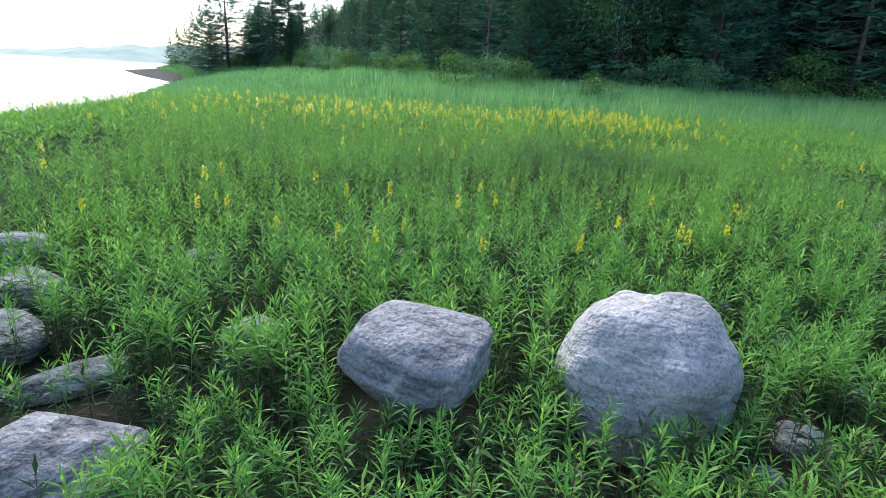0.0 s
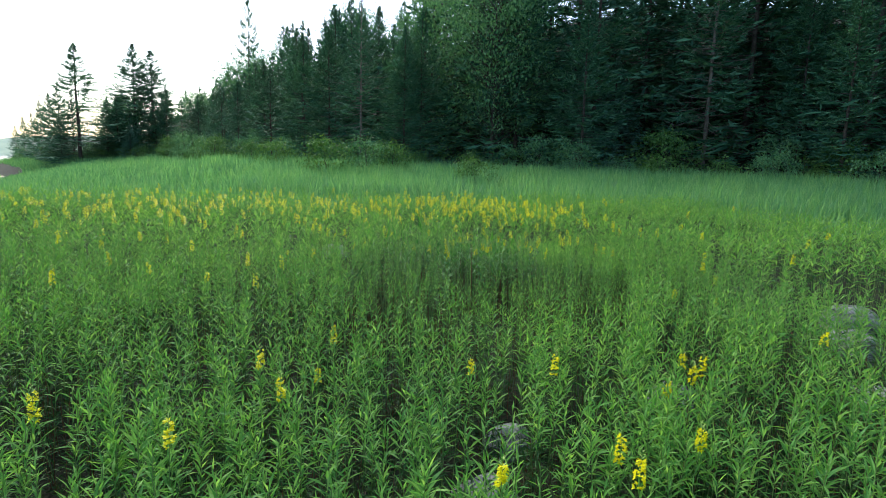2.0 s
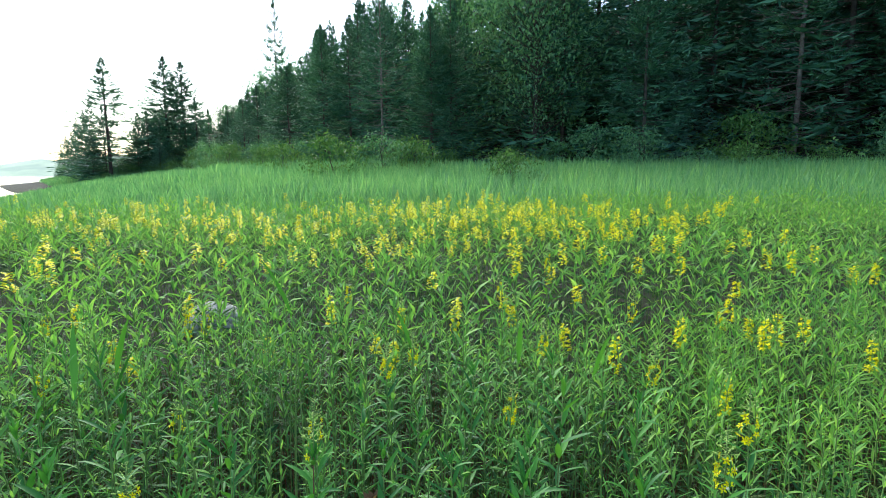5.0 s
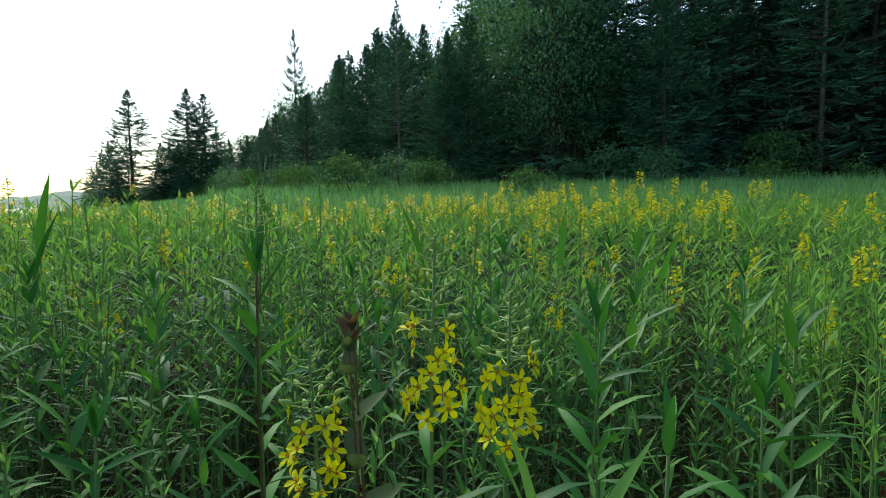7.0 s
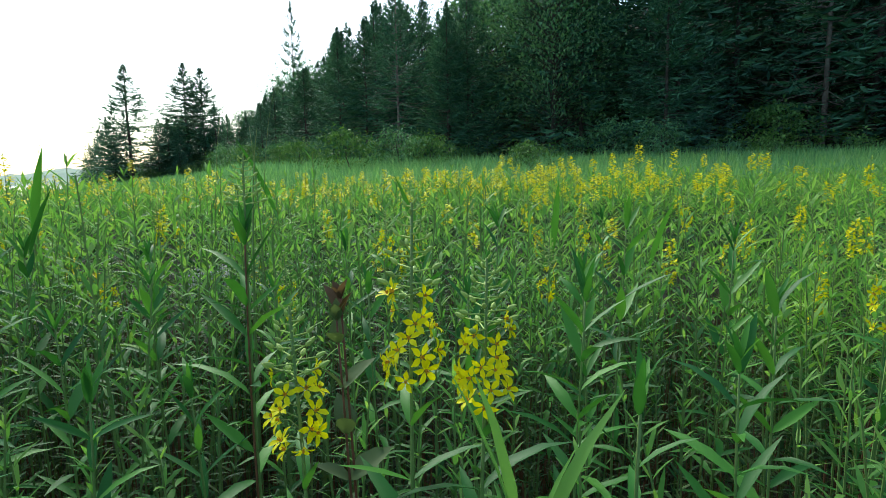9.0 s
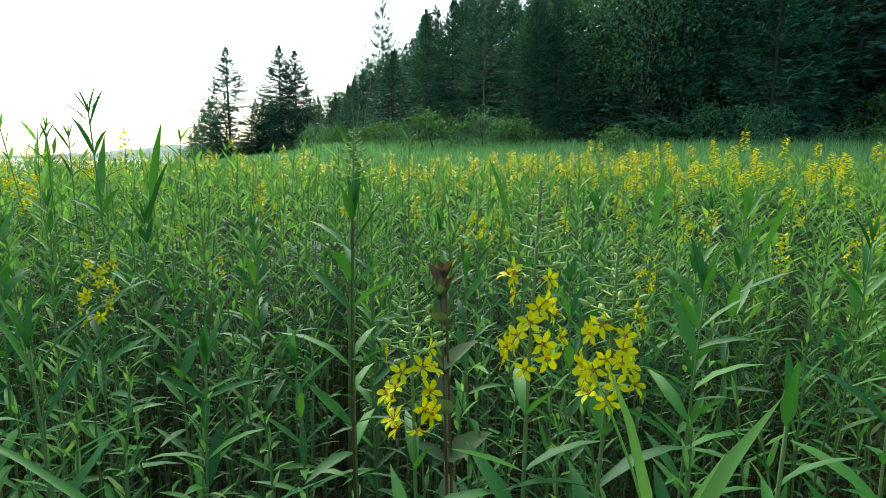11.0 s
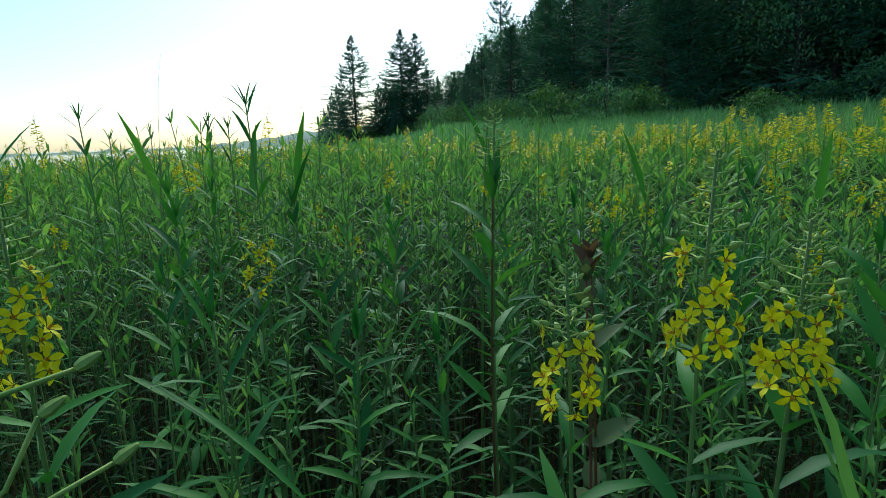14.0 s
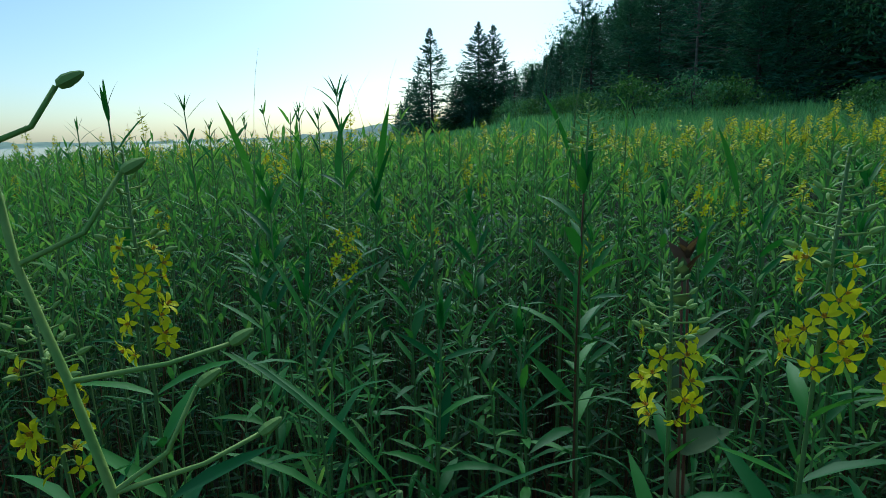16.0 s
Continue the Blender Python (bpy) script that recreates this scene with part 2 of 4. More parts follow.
def tube_mesh(name, points, radii, material, sides=7):
    """A round tapered stalk through the points."""
    mb = Mesher()
    pts = np.array(points, float)
    rings = []
    for i, p in enumerate(pts):
        d = pts[min(i + 1, len(pts) - 1)] - pts[max(i - 1, 0)]
        d /= np.linalg.norm(d)
        u = np.cross(d, (0.3, 1.0, 0.1) if abs(d[1]) < 0.9 else (1.0, 0, 0))
        u /= np.linalg.norm(u)
        w = np.cross(d, u)
        rings.append([p + radii[i] * (u * math.cos(t) + w * math.sin(t)) for t in np.arange(sides) * 2 * math.pi / sides])
    quads = [[i * sides + k, i * sides + (k + 1) % sides, (i + 1) * sides + (k + 1) % sides, (i + 1) * sides + k] for i in range(len(pts) - 1) for k in range(sides)]
    mb.add(np.concatenate(rings), [quads, [[(len(pts) - 1) * sides + k for k in range(sides)]]])
    return mb.mesh(name, [material], True)


# ---- the lie of the land ----
SHORE_Y = np.array([-60.0, 0, 16, 21, 28, 39, 51, 67, 100, 140])
SHORE_X = np.array([-13.0, -11, -12, -13, -14.8, -18.4, -22, -28, -46, -52])
EDGE = np.array([(-5.0, 330), (-30, 190), (-46, 118), (-42, 101), (-25, 77), (-15, 69), (-8, 52), (-2, 40), (4, 33), (11, 30.5), (19, 26), (25, 20.5), (31, 12), (35, 0), (37, -25)])
LAKE_Z = -0.8


def forest_depth(x, y):
    """Metres behind the forest's edge (minus: out in the meadow)."""
    x, y = np.asarray(x, float), np.asarray(y, float)
    best, sign = np.full(x.shape, 1e9), np.ones(x.shape)
    for (ax, ay), (bx, by) in zip(EDGE[:-1], EDGE[1:]):
        dx, dy = bx - ax, by - ay
        s = np.clip(((x - ax) * dx + (y - ay) * dy) / (dx * dx + dy * dy), 0, 1)
        d = np.hypot(x - ax - s * dx, y - ay - s * dy)
        near = d < best
        best = np.where(near, d, best)
        sign = np.where(near, np.where(dx * (y - ay) - dy * (x - ax) > 0, 1.0, -1.0), sign)
    return best * sign


def smooth(a, b, v):
    s = np.clip((v - a) / (b - a), 0, 1)
    return s * s * (3 - 2 * s)


def ground_z(x, y):
    x, y = np.asarray(x, float), np.asarray(y, float)
    inland = x - np.interp(y, SHORE_Y, SHORE_X)
    z = LAKE_Z * (1 - smooth(0, 7, inland)) - 1.5 * smooth(0, 25, -inland)
    z = z + 0.012 * np.clip(y - 15, 0, 60) * smooth(6, 16, inland)
    f = forest_depth(x, y)
    z = z + 0.50 * smooth(-14, 0, f) + 20 * smooth(0, 55, f) + 8 * smooth(50, 200, f)
    z = z + (0.02 * np.sin(1.7 * x + 0.6 * y) + 0.02 * np.sin(2.3 * y - 0.8 * x)) * smooth(2, 6, inland)
    return z


def stretched(lo, hi, mid, n):
    s = np.linspace(-1, 1, n)
    return mid + np.where(s < 0, (mid - lo), (hi - mid)) * np.sinh(6.5 * s) / np.sinh(6.5)


gx, gy = stretched(-3000, 3000, 1, 190), stretched(-3000, 3000, 10, 190)
GX, GY = np.meshgrid(gx, gy)
mb = Mesher()
idx = np.arange(190 * 190).reshape(190, 190)
mb.add(np.stack([GX, GY, ground_z(GX, GY)], -1), [np.stack([idx[:-1, :-1], idx[:-1, 1:], idx[1:, 1:], idx[1:, :-1]], -1).reshape(-1, 4)])
tagged(new("ground", mb.mesh("ground", [SOIL], True)), "dark damp meadow soil rising into a wooded slope", "ground", kind="structure")

mb = Mesher()
mb.add([(-3000, -3000, LAKE_Z), (60, -3000, LAKE_Z), (60, 3000, LAKE_Z), (-3000, 3000, LAKE_Z)], [[[0, 1, 2, 3]]])
tagged(new("water", mb.mesh("water", [WATER], False)), "calm pale lake water reflecting the evening sky", "lake", kind="structure")


def far_hill(name, radius, azimuths, heights, label):
    """A wooded ridge beyond the lake: rounded slope with an uneven tree line."""
    n, rows = 260, 10
    az = np.radians(np.linspace(azimuths[0], azimuths[-1], n))
    h = radius * np.tan(np.radians(np.interp(np.degrees(az), azimuths, heights)))
    h = h + rng.normal(0, 0.35, n) + 0.4 * np.sin(az * 90)
    mb = Mesher()
    v = []
    for r in range(rows):
        s = r / (rows - 1)
        rad = radius * (1 + 0.2 * s)
        zz = LAKE_Z - 1 + (h + 1) * np.sin(s * math.pi / 2) + (rng.normal(0, 0.3, n) if 0 < r else 0)
        v.append(np.stack([2 + rad * np.sin(az), 5 + rad * np.cos(az), zz], 1))
    k = np.arange(rows * n).reshape(rows, n)
    mb.add(np.concatenate(v), [np.stack([k[:-1, :-1], k[:-1, 1:], k[1:, 1:], k[1:, :-1]], -1).reshape(-1, 4)])
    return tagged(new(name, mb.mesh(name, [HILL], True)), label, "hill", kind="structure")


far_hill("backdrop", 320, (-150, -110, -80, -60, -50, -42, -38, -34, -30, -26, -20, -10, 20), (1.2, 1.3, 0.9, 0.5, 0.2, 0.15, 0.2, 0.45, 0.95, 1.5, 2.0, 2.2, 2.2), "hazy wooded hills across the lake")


# ---- boulders ----
def boulder(x, y, size, seed, material, label, tilt=(0, 0, 0), sink=0.3, taper=0.0, group="boulders in the meadow", flat=2.0, facet=0.75):
    bm = bmesh.new()
    bmesh.ops.create_icosphere(bm, subdivisions=5 if max(size) > 0.3 else 4, radius=1)
    off = Vector((seed * 7.1, seed * 3.3, seed * 1.7))
    for v in bm.verts:
        p = v.co.copy()
        r = 1 + 0.20 * noise.noise(p * 1.1 + off) + 0.09 * noise.noise(p * 2.6 + off) + 0.035 * noise.noise(p * 7 + off) + 0.012 * noise.noise(p * 19 + off)
        q = p * r
        for k in range(6):
            nrm = Vector((math.sin(seed * 2.1 + k * 2.4), math.cos(seed * 1.3 + k * 1.9), 0.7 * math.sin(k * 2.7 + seed))).normalized()
            over = q.dot(nrm) - (0.80 + 0.05 * k / 6)
            if over > 0:
                q -= nrm * over * facet
        if q.z > flat:
            q.z = flat + 0.25 * (q.z - flat)
        wd = 1 - taper * max(0.0, -q.z + 0.2)
        v.co = Vector((q.x * size[0] * wd, q.y * size[1] * wd, q.z * size[2]))
    for f in bm.faces:
        f.smooth = True
    me = bpy.data.meshes.new("boulder")
    bm.to_mesh(me)
    bm.free()
    me.materials.append(material)
    ob = tagged(new("boulder" if max(size) > 0.17 else "stone", me), label, "rock", group)
    ob.matrix_basis = pose(x, y, float(ground_z(x, y)) + size[2] * (1 - 2 * sink), *tilt)
    return ob


BOULDERS = []


def rock(x, y, sx, sy, sz, seed, material, label, tilt=(0, 0, 0), sink=0.3, taper=0.0, flat=2.0, facet=0.75):
    boulder(x, y, (sx, sy, sz), seed, material, label, tilt, sink, taper, flat=flat, facet=facet)
    BOULDERS.append((x, y, max(sx, sy)))


rock(0.0, 2.18, 0.34, 0.30, 0.42, 2, GRANITE, "large grey layered boulder among green plants", (14, 4, 20), 0.20, 0.9, 0.5, 0.6)
rock(1.06, 2.24, 0.42, 0.42, 0.42, 4, GRANITE_PALE, "large pale rounded granite boulder in the meadow", (-12, 14, 30), 0.24, 0.25, 2.0, 0.25)
rock(-1.36, 1.74, 0.38, 0.30, 0.22, 7, GRANITE, "grey flat-topped boulder at the meadow's edge", (0, -10, 25), 0.48)
rock(-1.62, 2.36, 0.30, 0.11, 0.08, 9, GRANITE, "long low grey slab of rock", (0, -6, 35), 0.3)
rock(-2.70, 3.75, 0.28, 0.26, 0.26, 11, GRANITE, "grey boulder half hidden in plants", (0, 5, 0), 0.3)
rock(-2.32, 3.2, 0.24, 0.22, 0.20, 12, GRANITE, "grey boulder half hidden in plants", (0, 0, 50), 0.3)
rock(-2.1, 2.66, 0.22, 0.20, 0.16, 13, GRANITE, "grey boulder half hidden in plants", (0, 0, 80), 0.3)
rock(-0.85, 2.72, 0.20, 0.18, 0.17, 14, GRANITE, "dull grey boulder screened by leaves", (0, 0, 10), 0.4)
rock(-1.6, 3.9, 0.22, 0.2, 0.18, 15, GRANITE, "dull grey boulder screened by leaves", (0, 0, 70), 0.4)
for x, y, s, seed, pale in ((1.76, 2.1, 0.12, 21, 1), (2.3, 3.1, 0.12, 22, 0), (1.84, 4.9, 0.15, 23, 0), (2.1, 3.6, 0.12, 24, 0), (2.38, 2.5, 0.08, 25, 1), (2.4, 2.1, 0.11, 26, 0),
                            (6.1, 6.6, 0.26, 31, 0), (5.28, 5.85, 0.25, 32, 0), (4.48, 4.95, 0.17, 33, 1), (1.56, 4.43, 0.14, 34, 0), (3.06, 5.2, 0.16, 35, 0), (-0.1, 4.25, 0.15, 36, 0),
                            (5.4, 5.43, 0.15, 37, 0), (1.83, 3.82, 0.10, 38, 0), (2.55, 3.6, 0.09, 39, 0), (1.12, 11.2, 0.22, 40, 1), (3.5, 3.8, 0.12, 41, 0), (3.2, 3.2, 0.10, 42, 1), (1.45, 1.85, 0.07, 43, 0)):
    rock(x, y, s * 1.15, s, s * 0.75, seed, GRANITE_PALE if pale else GRANITE, "small pale granite stone on bare soil" if pale else "small grey stone among plant stems", (0, 0, seed * 47), 0.38)
BOULDERS = np.array(BOULDERS)


# ---- the meadow ----
EYE_END = np.array([2.32, 6.91])


def clear_of_rocks(x, y, margin=0.85):
    ok = np.ones(len(x), bool)
    for bx, by, r in BOULDERS:
        ok &= np.hypot(x - bx, y - by) > r * margin + 0.05 * (r > 0.3)
    return ok


def off_the_path(x, y):
    """Keeps the last steps of the walk clear of stalks."""
    px, py = np.interp(y, (5.2, 6.9), (1.95, 2.33)), y
    return ~((np.abs(x - px) < 0.15) & (y > 6.45) & (y < 7.0))


def plant_height(x, y):
    """Short by the shore stones, waist high in the middle of the meadow."""
    h = 0.42 + 0.33 * smooth(2.6, 7.0, y)
    patch = 0.5 + 0.5 * np.sin(0.9 * x + 1.3) * np.sin(0.8 * y + 0.4 * x)
    return h * (0.90 + 0.14 * patch)


def bloom(x, y):
    """How many of the plants are in flower."""
    a = 0.62 * np.exp(-(((x - 3.9) / 1.2) ** 2 + ((y - 11.8) / 2.0) ** 2))
    b = 0.36 * np.exp(-(((x + 0.6) / 4.2) ** 2 + ((y - 12.3) / 1.9) ** 2))
    c = 0.025 * np.exp(-(((x - 2.8) / 2.4) ** 2 + ((y - 9.0) / 1.7) ** 2))
    return (a + b + c + 0.004 + 0.012 * (y > 3.3) * (x > -2.5) * (x < 4.5)) * (y > 2.5) * (forest_depth(x, y) < -8)


def scatter(x0, x1, y0, y1, per_m2):
    n = int((x1 - x0) * (y1 - y0) * per_m2)
    return rng.uniform(x0, x1, n), rng.uniform(y0, y1, n)


def racemes(mb, top, n_flowers, height, lod, slots):
    """Spikes of yellow stars below pale buds, for many plants at once; top: where the spikes begin."""
    p = len(top)
    if p == 0:
        return
    petal, bud, stalk = slots
    sticks(mb, top, top + np.array([0, 0, 1.0]) * height[:, None], 0.0016, 0.0008, stalk)
    for k in range(n_flowers):
        s = (k + 0.5) / n_flowers * 0.72
        az = k * 2.4 + rng.uniform(0, 6.28, p)
        reach = 0.005 + 0.010 * (1 - s) + rng.uniform(-0.003, 0.003, p)
        c = top + np.stack([np.cos(az) * reach, np.sin(az) * reach, height * s + rng.uniform(-0.008, 0.008, p)], 1)
        if lod == 0:
            tilt = rng.uniform(0.2, 0.9, p)
            for q in range(5):
                a = q * 2 * math.pi / 5
                leaves(mb, c, az + math.cos(a) * 1.2, tilt * math.sin(a) + 0.2, 0.0155, 0.0085, 0.3, 2, petal)
        else:
            leaves(mb, c, az + 0.9, 0.5, 0.026, 0.016, 0.4, 2, petal)
            leaves(mb, c, az - 0.9, -0.1, 0.026, 0.016, 0.4, 2, petal)
    for k in range(5 if lod else 9):
        s = 0.72 + 0.3 * k / 9
        az = k * 2.1 + rng.uniform(0, 6.28, p)
        leaves(mb, top + np.array([0, 0, 1.0]) * (height * s)[:, None], az, 0.5, 0.02 * (1.3 - s) + 0.008, 0.005, 0.0, 2, bud)


def plants(mb, x, y, h, pairs, lod, leaf_scale=1.0, flowering=None, width=0.17, slots=(0, 1, 2, 3, 4, 5), low=0.16):
    """Upright leafy stalks with opposite narrow leaves, a tuft at the tip or a flower spike."""
    p = len(x)
    if p == 0:
        return
    flowering = np.zeros(p, bool) if flowering is None else flowering
    z = ground_z(x, y) - 0.01
    base = np.stack([x, y, z], 1)
    lean = rng.normal(0, 0.07, (p, 2)) * h[:, None]
    top = base + np.concatenate([lean, h[:, None]], 1)
    sticks(mb, base, top, 0.0026, 0.0012, slots[1])
    az0 = rng.uniform(0, 6.28, p)
    size = h ** 0.35 * leaf_scale * np.where(np.hypot(x - EYE_END[0], y - EYE_END[1]) < 1.3, 0.68, 1.0) * (1.55 - 0.5 * smooth(2.5, 6.5, y)) * rng.uniform(0.85, 1.15, p)
    for k in range(pairs):
        s = low + (1.0 - low) * (k + 0.5 * rng.random(p)) / pairs
        node = base + (top - base) * s[:, None]
        shape = np.clip(0.75 + 0.6 * s, 0, 1.25) * np.where(s > 0.86, 0.75, 1.0)
        el = np.radians(20 + 48 * s ** 2.0) + rng.normal(0, 0.16, p)
        for side in (0, math.pi):
            az = az0 + k * 1.57 + side + rng.normal(0, 0.25, p)
            ln = 0.070 * size * shape * rng.uniform(0.75, 1.2, p)
            # lower leaves carry painted shade, upper ones painted brightness; more bright ones farther off
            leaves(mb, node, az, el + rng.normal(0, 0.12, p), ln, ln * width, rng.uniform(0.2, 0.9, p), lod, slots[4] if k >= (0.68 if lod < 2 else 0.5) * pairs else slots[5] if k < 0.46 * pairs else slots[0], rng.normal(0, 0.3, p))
    f = flowering
    racemes(mb, top[f], 19 if lod < 2 else 24, (0.10 + 0.07 * rng.random(p))[f], 0 if lod < 2 or y.max() < 10 else 1, (slots[2], slots[3], slots[1]))


MEADOW = [LEAF, STEM, PETAL, BUD, TIP, OLD_SHADED_LEAF]


def meadow_part(name, label, x, y, pairs, lod, leaf_scale=1.0, width=0.17, low=0.16):
    ok = clear_of_rocks(x, y) & off_the_path(x, y)
    x, y = x[ok], y[ok]
    h = plant_height(x, y) * rng.normal(1.0, 0.10, len(x))
    end = np.hypot(x - EYE_END[0], y - EYE_END[1])
    stay = (end > 0.7) | (rng.random(len(x)) < 0.75)
    x, y, h, end = x[stay], y[stay], h[stay], end[stay]
    h = np.where(end < 0.75, np.minimum(h, 0.34 + 0.45 * end), h)
    front = (y < 2.15) & (np.abs(x) < 1.9)
    h = np.clip(np.where(front, h * 0.72, h), 0.12, 0.98)
    stay = ~front | (rng.random(len(x)) < 0.9)
    x, y, h, end = x[stay], y[stay], h[stay], end[stay]
    fl = (rng.random(len(x)) < bloom(x, y)) & (end > 1.6)
    mb = Mesher()
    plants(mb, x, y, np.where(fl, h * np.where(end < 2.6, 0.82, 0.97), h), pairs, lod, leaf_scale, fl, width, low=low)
    return tagged(new(name, mb.mesh(name, MEADOW)), label, "meadow plants", kind="stuff")


def thinned(x, y):
    """Gaps and bare patches, more of them by the stones."""
    v = np.sin(2.1 * x + 0.7 * y) * np.sin(1.7 * y - 0.9 * x + 1.0) + 0.5 * np.sin(4.3 * x) * np.sin(3.9 * y)
    bare = 0.10 + 0.55 * smooth(2.2, 5.5, x) * (1 - smooth(6.0, 7.5, y))
    return rng.random(len(x)) > bare * np.clip(0.5 + 0.6 * v, 0, 1.3)


x, y = scatter(-3.6, 5.2, 1.0, 9.0, 130)
ok = thinned(x, y) & (np.hypot(x - 0.2, y - 0.2) > 1.15) & (np.hypot(x - 2.3, y - 7.6) > 1.25)
meadow_part("meadow_plants", "dense leafy green loosestrife stalks with narrow leaves", x[ok], y[ok], 19, 2, 0.88, 0.14)
x, y = scatter(0.4, 4.2, 5.9, 9.6, 175)
ok = (np.hypot(x - EYE_END[0], y - EYE_END[1]) > 0.34) & (np.hypot(x - 2.3, y - 7.6) <= 1.25)
meadow_part("meadow_plants", "thick stand of leafy green stalks among the flowers", x[ok], y[ok], 19, 1, 0.76, 0.14, low=0.26)
x, y = scatter(-10.0, 11.0, 1.0, 16.5, 44)
ok = ~((x > -3.6) & (x < 5.2) & (y < 9.0)) & thinned(x, y) & (x - np.interp(y, SHORE_Y, SHORE_X) > 1.5)
meadow_part("meadow_plants", "dense green meadow plants with yellow flower spikes", x[ok], y[ok], 8, 2, 1.4, 0.17, low=0.3)

# behind the walker and low undergrowth
x, y = scatter(-3.0, 5.0, 1.4, 9.6, 95)
ok = clear_of_rocks(x, y) & (np.hypot(x - EYE_END[0], y - EYE_END[1]) > 0.30) & off_the_path(x, y)
x, y = x[ok], y[ok]
mb = Mesher()
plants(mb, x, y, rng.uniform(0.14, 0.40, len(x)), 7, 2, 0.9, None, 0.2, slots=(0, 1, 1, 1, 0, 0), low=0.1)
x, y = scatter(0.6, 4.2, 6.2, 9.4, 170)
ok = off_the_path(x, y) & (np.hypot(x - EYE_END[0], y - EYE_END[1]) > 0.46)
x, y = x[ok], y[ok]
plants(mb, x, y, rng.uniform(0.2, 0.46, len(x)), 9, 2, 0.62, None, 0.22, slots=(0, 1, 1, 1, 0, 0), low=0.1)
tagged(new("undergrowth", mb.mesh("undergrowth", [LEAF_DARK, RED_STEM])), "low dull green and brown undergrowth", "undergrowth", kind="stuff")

x, y = scatter(-4.0, 5.5, 1.2, 8.8, 60)
ok = clear_of_rocks(x, y) & (np.hypot(x - EYE_END[0], y - EYE_END[1]) > 0.35)
x, y = x[ok], y[ok]
mb = Mesher()
b = np.stack([x, y, ground_z(x, y) + rng.uniform(0, 0.03, len(x))], 1)
leaves(mb, b, rng.uniform(0, 6.28, len(x)), rng.uniform(-0.05, 0.9, len(x)), rng.uniform(0.06, 0.22, len(x)), 0.006, 0.5, 2, 0)
tagged(new("dry_litter", mb.mesh("dry_litter", [DEAD])), "brown dead stalks and leaf litter on the soil", "litter", kind="stuff")

# farther meadow: tufts of stalks out to the bank, taller blue-green grass below the trees
x, y = scatter(-50.0, 34.0, -12.0, 108.0, 8.5)
inland = x - np.interp(y, SHORE_Y, SHORE_X)
depth = forest_depth(x, y)
ok = (inland > 0.8) & (depth < 1.5) & ~((x > -10) & (x < 11) & (y > 1) & (y < 16.5)) & ~((np.abs(x) < 5) & (y < 1.0))
ok &= (y < 45) | (rng.random(len(x)) < 0.3)
x, y, depth = x[ok], y[ok], depth[ok]
mb = Mesher()
n = len(x)
tall = 0.62 + 0.40 * smooth(-14, -4, depth) * (x > -6)
for k in range(6):
    px, py = x + rng.normal(0, 0.16, n), y + rng.normal(0, 0.16, n)
    h = tall * rng.uniform(0.7, 1.15, n)
    b = np.stack([px, py, ground_z(px, py) - 0.02], 1)
    leaves(mb, b, rng.uniform(0, 6.28, n), rng.uniform(1.05, 1.5, n), h, 0.055 + 0.03 * (y > 30), rng.uniform(0, 0.7, n), 2, 0)
tagged(new("tall_grass", mb.mesh("tall_grass", [GRASS])), "tall blue-green grass and sedge at the wood's edge", "grass", kind="stuff")

x, y = scatter(-2.0, 26.0, 14.0, 30.0, 32)
depth = forest_depth(x, y)
ok = (depth < 0.8) & (depth > -13) & (y + 0.55 * x > 17.0)
x, y = x[ok], y[ok]
mb = Mesher()
n = len(x)
b = np.stack([x, y, ground_z(x, y) - 0.02], 1)
for k in range(4):
    leaves(mb, b + np.append(rng.normal(0, 0.05, (n, 2)), np.zeros((n, 1)), 1), rng.uniform(0, 6.28, n), rng.uniform(1.15, 1.5, n), rng.uniform(0.6, 1.15, n), 0.022, rng.uniform(0.1, 0.9, n), 1, 0)
tagged(new("tall_grass", mb.mesh("tall_grass", [GRASS])), "thick waist-high green grass below the trees", "grass", kind="stuff")


